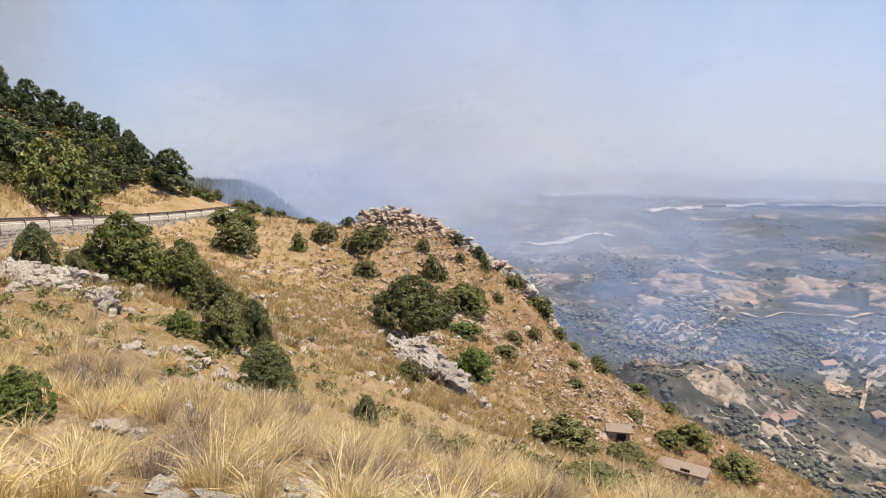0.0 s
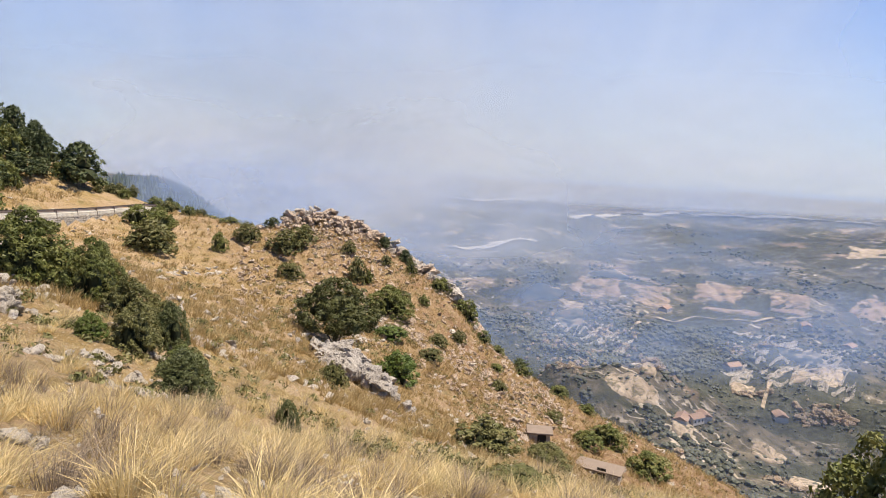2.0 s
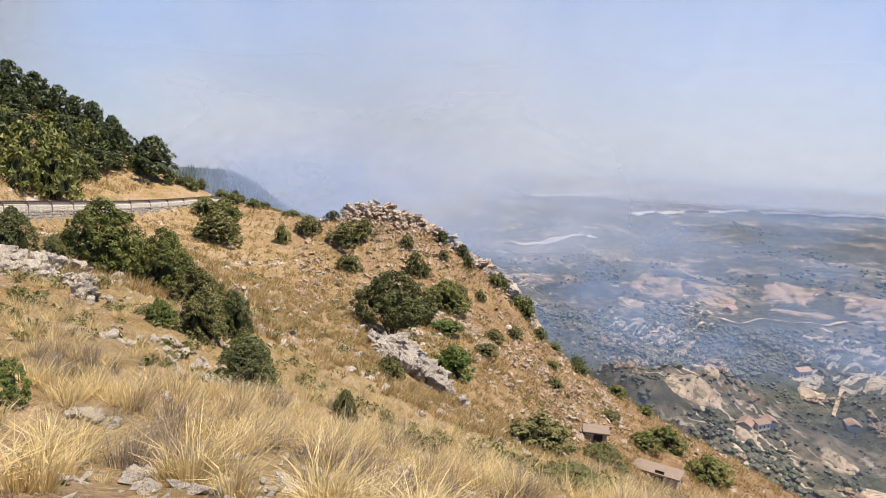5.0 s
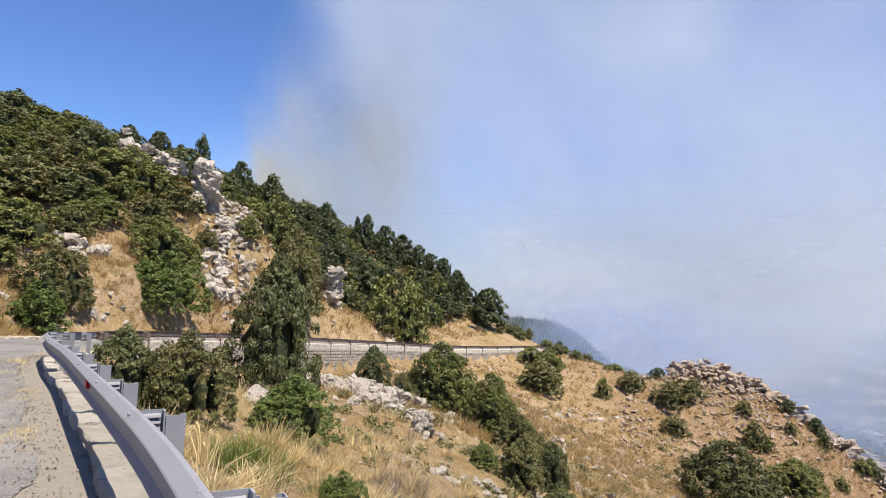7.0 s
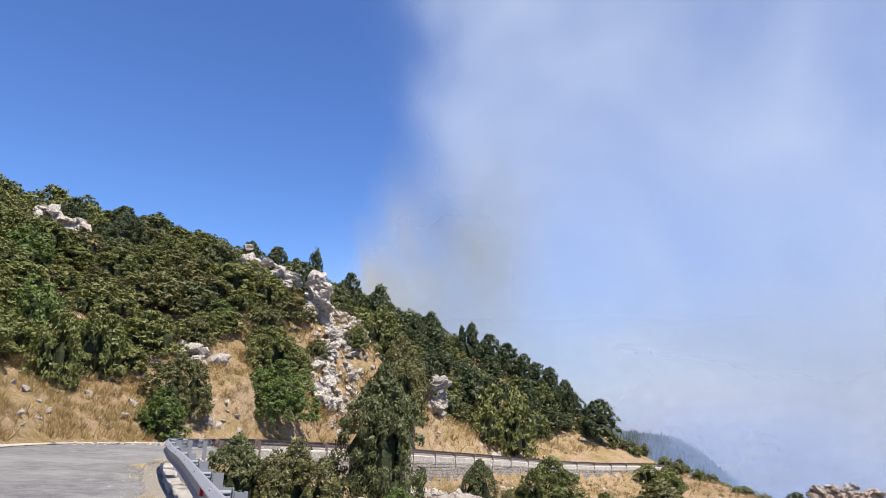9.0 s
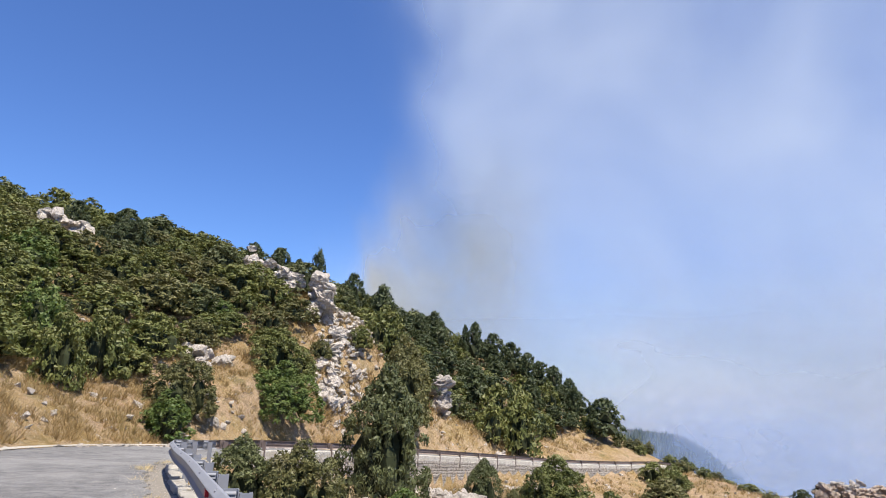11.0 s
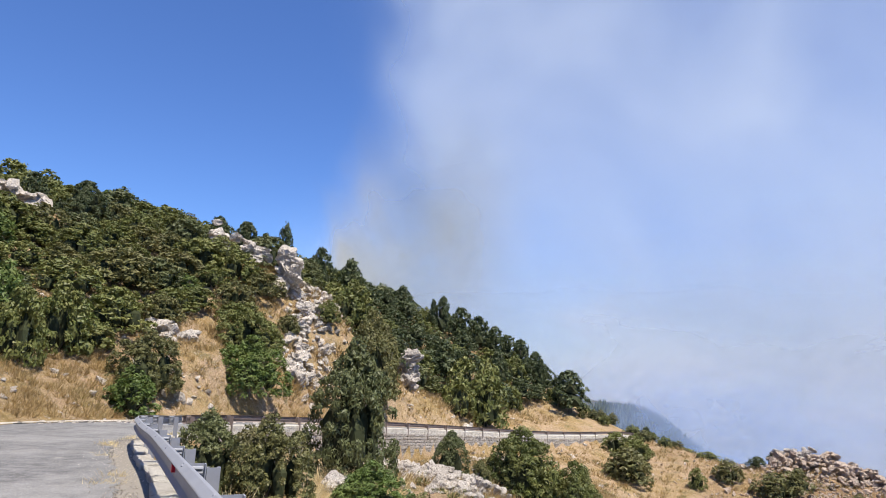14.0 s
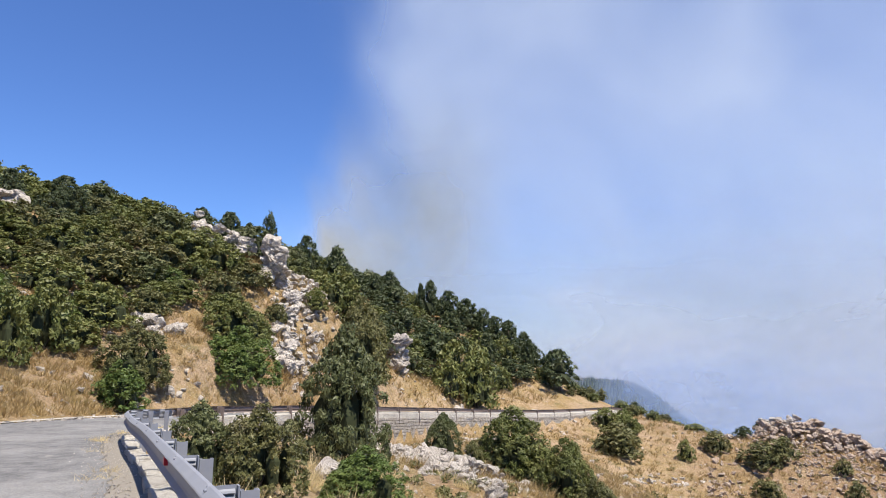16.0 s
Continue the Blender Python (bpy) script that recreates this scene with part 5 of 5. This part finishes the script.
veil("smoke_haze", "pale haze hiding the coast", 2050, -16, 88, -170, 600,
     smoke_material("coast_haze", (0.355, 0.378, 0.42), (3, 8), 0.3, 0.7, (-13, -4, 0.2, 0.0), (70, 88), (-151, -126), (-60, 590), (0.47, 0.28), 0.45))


veil("smoke_haze", "blue smoke drifting up before the wooded flank", 300, 2, 34, -150, 30,
     smoke_material("wood_smoke", (0.30, 0.37, 0.50), (16, 22), 0.35, 0.66, (7, 10, 0.1, 0.0), (22, 32), (-110, -60), (-16, 12), (0.12, 0.34), 0.5), 15.0)
# valley foot: haze put into one more blue-tinted sheet
veil("smoke_haze", "thin blue haze over the foot of the valley", 255, 30, 88, -170, 40,
     smoke_material("foot_haze", (0.20, 0.26, 0.39), (8, 14), 0.35, 0.7, (32, 44, 0.1, 0.0), (70, 88), (-168, -120), (-60, 0), (0.06, 0.09), 0.5))
veil("smoke_plume", "tall pale smoke plume drifting across the sky", 2900, -21, 81, -60, 2600,
     smoke_material("plume_smoke", (0.445, 0.487, 0.53), (2.6, 2.0), 0.30, 0.72, (-13, 1, 0.55, 0.06), (60, 81), (-60, 0), (2300, 2580), (0.34, 0.50), 0.48), 30.0)
veil("smoke_plume", "brown smoke rising close behind the ridge", 2750, -18, 40, -60, 1500,
     smoke_material("brown_smoke", (0.375, 0.345, 0.265), (5.0, 3.5), 0.34, 0.66, (-10.5, -6, 0.3, 0.05), (-2, 9), (-40, 60), (380, 1150), (0.42, 0.48), 0.6), 30.0)


# ---------- things on the plain ----------
def polar(az, r):
    return r * math.sin(radians(az)), r * math.cos(radians(az))


ridge_strip("river_bed", "pale dry gravel river bed winding over the plain", [polar(*q) for q in ((40, 985), (43, 985), (45.4, 993), (46.6, 1010), (47.6, 1035))], 13, M_GRAVEL, "river", 2.0)
ridge_strip("river_bed", "pale dry gravel river bed winding over the plain", [polar(*q) for q in ((50.6, 1600), (53, 1742), (57.1, 1894), (61, 2038), (64.8, 2108), (68.3, 2190), (73, 2230))], 46, M_GRAVEL, "river", 5.0)
ridge_strip("river_bed", "pale distant gravel river bed", [polar(*q) for q in ((41, 2020), (44.5, 2100), (47.1, 2213), (51.9, 2819), (53.9, 3177))], 60, M_GRAVEL, "river", 6.0)
for pts in (((67.2, 440), (67.3, 461), (67.7, 504), (68.4, 520), (70.5, 536), (74, 545)), ((49.5, 560), (53, 570), (54, 590), (55.5, 575), (56.5, 600), (58, 640)),
            ((57.4, 669), (59.7, 654), (61.4, 689), (64, 690), (66.5, 702), (68.4, 735), (72, 745))):
    ridge_strip("track", "pale dirt track through the valley scrub", [polar(*q) for q in pts], 2.4, M_CLEAR, "track", 1.4)


def terraces():
    """Rows of pale terrace banks in the old groves."""
    rng = np.random.default_rng(12)
    verts, faces = [], []
    for k in range(110):
        az, r = rng.uniform(64.4, 73), rng.uniform(480, 650)
        if rng.uniform() < 0.25:
            az, r = rng.uniform(50, 56), rng.uniform(500, 620)
        span, o = rng.uniform(0.4, 1.7), len(verts)
        for i in range(7):
            q = az + span * (i / 6 - 0.5)
            w = rng.uniform(2.0, 4.6) * (1 - 0.6 * abs(i - 3) / 3)
            d = r + 5 * math.sin(i * 0.7 + k) + 14 * span * (i / 6 - 0.5)
            for e, up in ((-w, 0.2), (0, 2.2), (w, 0.2)):
                x, y = polar(q, d + e)
                verts.append((x, y, float(land(np.array([x]), np.array([y]))[0]) + up))
        for i in range(6):
            faces += [(o + 3 * i, o + 3 * i + 3, o + 3 * i + 4, o + 3 * i + 1), (o + 3 * i + 1, o + 3 * i + 4, o + 3 * i + 5, o + 3 * i + 2)]
    tagged(new("terrace_banks", mesh_of("terrace_banks", verts, faces, M_TERRACE)), "pale stony terrace banks across the valley groves", "terraces", kind="stuff")


terraces()


def farmhouse(az, r, w, d, h, turn):
    x, y = polar(az, r)
    ob = root("farmhouse", "small pale farmhouse with a tiled roof among trees", "house", "houses in the valley")
    ob.matrix_basis = Matrix.Translation((x, y, float(land(np.array([x]), np.array([y]))[0]) - 0.5)) @ Matrix.Rotation(radians(turn), 4, "Z")
    part("wall", bm_mesh("wall", box(w, d, h), M_PLASTER), ob, "pale plaster wall")
    v = [(-w / 2 - 0.5, -d / 2 - 0.5, 0), (w / 2 + 0.5, -d / 2 - 0.5, 0), (w / 2 + 0.5, d / 2 + 0.5, 0), (-w / 2 - 0.5, d / 2 + 0.5, 0), (-w / 2 - 0.5, 0, d * 0.28), (w / 2 + 0.5, 0, d * 0.28)]
    part("roof", mesh_of("roof", v, [(0, 1, 5, 4), (2, 3, 4, 5), (0, 4, 3), (1, 2, 5), (0, 3, 2, 1)], M_TILE), ob, "red-brown tiled gable roof", Matrix.Translation((0, 0, h)))
    for k in range(3):
        part("window", bm_mesh("window", box(0.9, 0.1, 1.2), M_DARK), ob, "dark window", Matrix.Translation((-w / 3 + k * w / 3, -d / 2 - 0.02, h * 0.4)))


farmhouse(61.2, 372, 11, 7, 4, 20)
farmhouse(62.2, 378, 9, 6, 4, -10)
farmhouse(62.9, 386, 8, 6, 4, 50)
farmhouse(64.6, 520, 12, 8, 5, -15)
farmhouse(68.5, 436, 9, 7, 4, 40)
farmhouse(59.0, 700, 14, 9, 5, 10)
farmhouse(69.5, 700, 14, 8, 5, 30)
farmhouse(72.5, 640, 12, 8, 5, 0)


for k, (label, a0, r0, a1, r1, wide, n, size) in enumerate((
        ("tan eroded cliff above the farm", 56.0, 540, 58.6, 412, 16, 110, 5.5), ("grey rock ribs on the lower valley side", 50.8, 385, 53.6, 470, 26, 130, 4.5),
        ("tan cut bank by the valley track", 65.0, 456, 67.8, 466, 8, 46, 4.0), ("pale broken cliff on a valley knoll", 69.6, 442, 73.4, 456, 14, 90, 5.0),
        ("tan eroded bank in the scrub", 68.0, 348, 72.5, 338, 12, 60, 3.0), ("pale rocks among valley scrub", 64.5, 560, 67.0, 600, 22, 60, 4.5),
        ("pale rocky bank below the spur", 61.0, 330, 66.0, 300, 14, 70, 2.6), ("pale scattered rocks in the valley", 45.5, 520, 52.0, 470, 60, 130, 4.0),
        ("pale broken rocks over the dark valley side", 50.0, 640, 56.0, 560, 60, 110, 5.0))):
    outcrop(label, polar(a0, r0), polar(a1, r1), wide, n, size, M_CLIFF, 40 + k, 0.5, "valley_cliff", "cliffs in the valley")


# ---------- dry grass ----------
def grass_field(name, label, count, r0, r1, blades, tall, width, az0, az1, seed, curve, uphill=False, material=M_GRASS, bare=-0.2):
    """Tufts of dry grass on the open slope, blade by blade."""
    rng = np.random.default_rng(seed)
    n = int(count * 2.4)
    r = np.exp(rng.uniform(math.log(r0), math.log(r1), n))
    a = np.radians(rng.uniform(az0, az1, n))
    x, y = np.sin(a) * r, np.cos(a) * r
    d, _, side = nearest(ROAD_LINE[::4], x, y)
    ok = (side < 0) & (d > 4.35) if not uphill else ((side > 0) & (d > 5.2) & (d < 22))
    ok &= wave(x, y, 1.3, 5) + 0.5 * wave(x, y, 0.37, 2) + rng.normal(0, 0.22, n) > bare
    for cx, cy, cr in CLEAR:
        ok &= np.hypot(x - cx, y - cy) > cr * 0.75
    x, y = x[ok][:count], y[ok][:count]
    z = land(x, y)
    n = len(x)
    size = np.repeat(rng.uniform(0.55, 1.25, n), blades)[:, None]
    base = np.repeat(np.stack([x, y, z - 0.03], 1), blades, 0)
    k = len(base)
    spread = rng.normal(0, 1, (k, 2)) * tall * 0.11
    base[:, :2] += spread * size
    lean = rng.normal(0, 0.28, (k, 2)) + spread / (tall * 0.24) + np.array([0.12, -0.10])
    h = tall * size * rng.uniform(0.5, 1.15, (k, 1))
    up = np.concatenate([lean * h * 0.9, h], 1)
    ang = rng.uniform(0, 6.28, k)
    side_v = np.stack([np.cos(ang), np.sin(ang), np.zeros(k)], 1) * width * rng.uniform(0.7, 1.3, (k, 1))
    if curve:
        mid = base + up * np.array([0.35, 0.35, 0.6])
        v = np.stack([base - side_v, base + side_v, mid + side_v * 0.7, mid - side_v * 0.7, base + up * np.array([1.25, 1.25, 0.95])], 1).reshape(-1, 3)
        faces = [f for i in range(k) for f in ((5 * i, 5 * i + 1, 5 * i + 2, 5 * i + 3), (5 * i + 3, 5 * i + 2, 5 * i + 4))]
    else:
        v = np.stack([base - side_v, base + side_v, base + up], 1).reshape(-1, 3)
        faces = [(3 * i, 3 * i + 1, 3 * i + 2) for i in range(k)]
    tagged(new(name, mesh_of(name, v, faces, material)), label, "grass", kind="stuff")


grass_field("dry_grass", "tall straw-coloured dry grass tufts beside the guard rail", 270, 5.2, 13, 100, 0.58, 0.006, -30, 84, 1, True, False, M_GRASS, 0.3)
grass_field("dry_grass", "short dry grass between the tufts", 700, 4.2, 14, 30, 0.14, 0.004, -30, 84, 21, False, False, M_GRASS, -0.1)
grass_field("dead_stalks", "grey-brown dead stalks among the dry grass", 230, 7, 24, 60, 0.6, 0.005, 2, 80, 22, True, False, M_STALK, -0.1)
grass_field("dry_grass", "straw-coloured dry grass tufts over the near slope", 1200, 11, 34, 60, 0.5, 0.009, -18, 82, 2, False, False, M_GRASS, 0.15)
grass_field("dry_grass", "dry golden grass across the hollow", 11000, 28, 60, 13, 0.46, 0.02, -8, 75, 3, False, False, M_GOLD, -0.1)
grass_field("dry_grass", "dry golden grass over the far slope and spur", 9000, 56, 112, 8, 0.5, 0.04, -8, 70, 13, False, False, M_GOLD, -0.1)
grass_field("dry_grass", "dry golden grass on the bank above the road", 5000, 26, 56, 14, 0.5, 0.018, -40, 0, 4, False, True, M_GOLD)
grass_field("dry_grass", "dry golden grass on the far bank above the road", 7000, 54, 130, 8, 0.75, 0.045, -20, 16, 14, False, True, M_GOLD)


# ---------- loose stones ----------
def loose_stones(name, label, count, r0, r1, az0, az1, size, seed, material=M_LIME):
    rng = np.random.default_rng(seed)
    r = np.exp(rng.uniform(math.log(r0), math.log(r1), count))
    a = np.radians(rng.uniform(az0, az1, count))
    x, y = np.sin(a) * r, np.cos(a) * r
    d, _, side = nearest(ROAD_LINE[::4], x, y)
    patch = wave(x, y, 0.23, 9) + rng.normal(0, 0.45, count)
    ok = ((side < 0) & (d > 4.4) | (side > 0) & (d > 5.0)) & (patch > 0.05)
    x, y = x[ok], y[ok]
    z = land(x, y)
    verts, faces = [], []
    shapes = [[v.co.copy() for v in me.vertices] for me in LITTLE]
    polys = [[tuple(p.vertices) for p in me.polygons] for me in LITTLE]
    for i in range(len(x)):
        k = i % len(shapes)
        s = size * rng.uniform(0.4, 1.0) ** 1.6 * (1.4 if rng.uniform() < 0.06 else 1)
        m = Matrix.Translation((x[i], y[i], z[i] + s * 0.1)) @ Euler((rng.normal(0.1, 0.35), rng.normal(-0.1, 0.35), rng.uniform(0, 6.28))).to_matrix().to_4x4() @ Matrix.Diagonal((s * 1.35, s, s * 0.62, 1))
        o = len(verts)
        verts += [m @ v for v in shapes[k]]
        faces += [tuple(j + o for j in q) for q in polys[k]]
    tagged(new(name, mesh_of(name, verts, faces, material)), label, "stones", kind="stuff")


def little_rock(seed):
    return rock_mesh(seed + 300, M_LIME, 11)


LITTLE = [little_rock(k) for k in range(6)]
loose_stones("loose_stones", "pale loose limestone pieces in the near grass", 2600, 3.5, 36, -15, 80, 0.23, 1)
loose_stones("loose_stones", "pale loose limestone pieces over the far slope", 2600, 28, 105, -8, 66, 0.48, 2, M_RUST)
loose_stones("loose_stones", "pale loose limestone pieces over the far slope", 3000, 26, 95, -4, 62, 0.6, 5)
loose_stones("loose_stones", "ochre broken stones over the spur", 5200, 56, 92, 22, 52, 0.8, 7, M_RUST)
loose_stones("loose_stones", "pale fallen stones on the bank above the road", 1700, 28, 100, -40, 14, 0.65, 3)


def low_scrub(count, seed, az0=-8, az1=72, r0=17, r1=104):
    """Knee-high dark cushions of scrub dotted over the slope, too many to count."""
    rng = np.random.default_rng(seed)
    r = np.exp(rng.uniform(math.log(r0), math.log(r1), count))
    a = np.radians(rng.uniform(az0, az1, count))
    x, y = np.sin(a) * r, np.cos(a) * r
    d, _, side = nearest(ROAD_LINE[::4], x, y)
    ok = (side < 0) & (d > 6) & (wave(x, y, 0.35, 12) + rng.normal(0, 0.4, count) > 0.1)
    x, y = x[ok], y[ok]
    z = land(x, y)
    k = 26
    size = np.repeat(rng.uniform(0.18, 0.5, len(x)), k)[:, None] * (0.55 + np.repeat(np.hypot(x, y), k)[:, None] / 110)
    dirs = rng.normal(0, 1, (len(x) * k, 3))
    dirs[:, 2] = np.abs(dirs[:, 2])
    dirs /= np.linalg.norm(dirs, axis=1)[:, None]
    centres = np.repeat(np.stack([x, y, z], 1), k, 0) + dirs * size * np.array([1, 1, 0.8])
    v, f = leaf_cards(rng, centres, dirs, 0.07, 0.05, 2)
    tagged(new("low_scrub", mesh_of("low_scrub", v, f, M_OLIVE)), "knee-high dusty scrub dotted over the dry slope", "scrub", kind="stuff")


low_scrub(2300, 6)
low_scrub(900, 7, 25, 62, 50, 100)


def verge_weeds():
    """Dry weeds and grit where the asphalt crumbles beside the kerb."""
    rng = np.random.default_rng(21)
    line = offset_line(EDGE_LINE, 0.62)
    d = along(line)
    s = rng.uniform(float(np.interp(1.0, line[:, 1], d)), float(np.interp(26, line[:, 1], d)), 130)
    s = s[np.sin(s * 1.7) + rng.normal(0, 0.5, 130) > 0.3]
    base = np.array([place_on(line, q)[0] for q in s]) + np.stack([rng.normal(0, 0.12, len(s)), rng.normal(0, 0.1, len(s)), 0 * s], 1)
    k = 26
    b = np.repeat(base, k, 0) + np.concatenate([rng.normal(0, 0.07, (len(s) * k, 2)), np.zeros((len(s) * k, 1))], 1)
    h = rng.uniform(0.04, 0.16, (len(b), 1))
    up = np.concatenate([rng.normal(0, 0.8, (len(b), 2)) * h, h], 1)
    a = rng.uniform(0, 6.28, len(b))
    w = np.stack([np.cos(a), np.sin(a), 0 * a], 1) * 0.004
    v = np.stack([b - w, b + w, b + up], 1).reshape(-1, 3)
    tagged(new("verge_weeds", mesh_of("verge_weeds", v, [(3 * i, 3 * i + 1, 3 * i + 2) for i in range(len(b))], M_GRASS)), "short dry weeds in the crumbling road edge", "weeds", kind="stuff")
    s = rng.uniform(float(np.interp(0.5, line[:, 1], d)), float(np.interp(24, line[:, 1], d)), 1500)
    side = offset_line(EDGE_LINE, 0.45)
    verts, faces = [], []
    shapes = [([x.co.copy() for x in me.vertices], [tuple(p.vertices) for p in me.polygons]) for me in LITTLE]
    for i, q in enumerate(s):
        p, ang = place_on(side, q)
        off = rng.normal(0, 0.2)
        z = 0.012 * (off > 0)
        m = Matrix.Translation((p[0] - math.sin(ang) * off, p[1] + math.cos(ang) * off, p[2] + 0.012 + z)) @ Euler(rng.uniform(0, 6.28, 3)).to_matrix().to_4x4() @ Matrix.Scale(rng.uniform(0.01, 0.035), 4)
        o = len(verts)
        verts += [m @ x for x in shapes[i % 6][0]]
        faces += [tuple(j + o for j in f) for f in shapes[i % 6][1]]
    tagged(new("road_grit", mesh_of("road_grit", verts, faces, M_LIME)), "pale grit and pebbles along the road edge", "gravel", kind="stuff")


verge_weeds()


def tuft(x, y, blades, tall, spread, seed, material, label, name="grass_tuft"):
    """One dense clump of long blades."""
    rng = np.random.default_rng(seed)
    b = np.array([[x, y, height(x, y) - 0.03]]) + np.concatenate([rng.normal(0, spread, (blades, 2)), np.zeros((blades, 1))], 1)
    h = tall * rng.uniform(0.5, 1.1, (blades, 1))
    up = np.concatenate([(rng.normal(0, 0.3, (blades, 2)) + (b[:, :2] - [x, y]) / spread * 0.18) * h, h], 1)
    a = rng.uniform(0, 6.28, blades)
    w = np.stack([np.cos(a), np.sin(a), 0 * a], 1) * 0.006
    mid = b + up * np.array([0.4, 0.4, 0.6])
    v = np.stack([b - w, b + w, mid + w * 0.7, mid - w * 0.7, b + up * np.array([1.3, 1.3, 0.95])], 1).reshape(-1, 3)
    f = [q for i in range(blades) for q in ((5 * i, 5 * i + 1, 5 * i + 2, 5 * i + 3), (5 * i + 3, 5 * i + 2, 5 * i + 4))]
    tagged(new(name, mesh_of(name, v, f, material)), label, "grass", "green tufts beside the rail", "stuff")


tuft(-2.0, 11.8, 620, 0.75, 0.30, 1, M_GREENGRASS, "fresh green grass clump beside the guard rail")
tuft(-1.6, 11.5, 360, 0.6, 0.24, 2, M_GREENGRASS, "fresh green grass clump beside the guard rail")
tuft(-0.35, 11.7, 220, 0.45, 0.22, 3, M_GREENGRASS, "small green grass clump in the dry slope")


def dry_thistle(x, y, seed):
    """Pale dried thistle stalks, curling at the top."""
    rng = np.random.default_rng(seed)
    ob = root("dried_thistle", "pale curled dried thistle stalks beside the rail", "dry plant")
    z = height(x, y)
    for k in range(9):
        a, h = rng.uniform(0, 6.28), rng.uniform(0.35, 0.65)
        lean = rng.uniform(0.1, 0.3)
        pts = [(x + math.cos(a) * (0.05 + lean * u * u), y + math.sin(a) * (0.05 + lean * u * u), z + h * math.sin(u * 1.9) / 0.95) for u in (0, 0.2, 0.4, 0.6, 0.8, 1.0)]
        v, f = tube(pts, [0.012, 0.012, 0.011, 0.014, 0.018, 0.006], 5)
        part("stalk", mesh_of("stalk", v, f, M_GRASS), ob)


dry_thistle(-2.55, 11.3, 4)
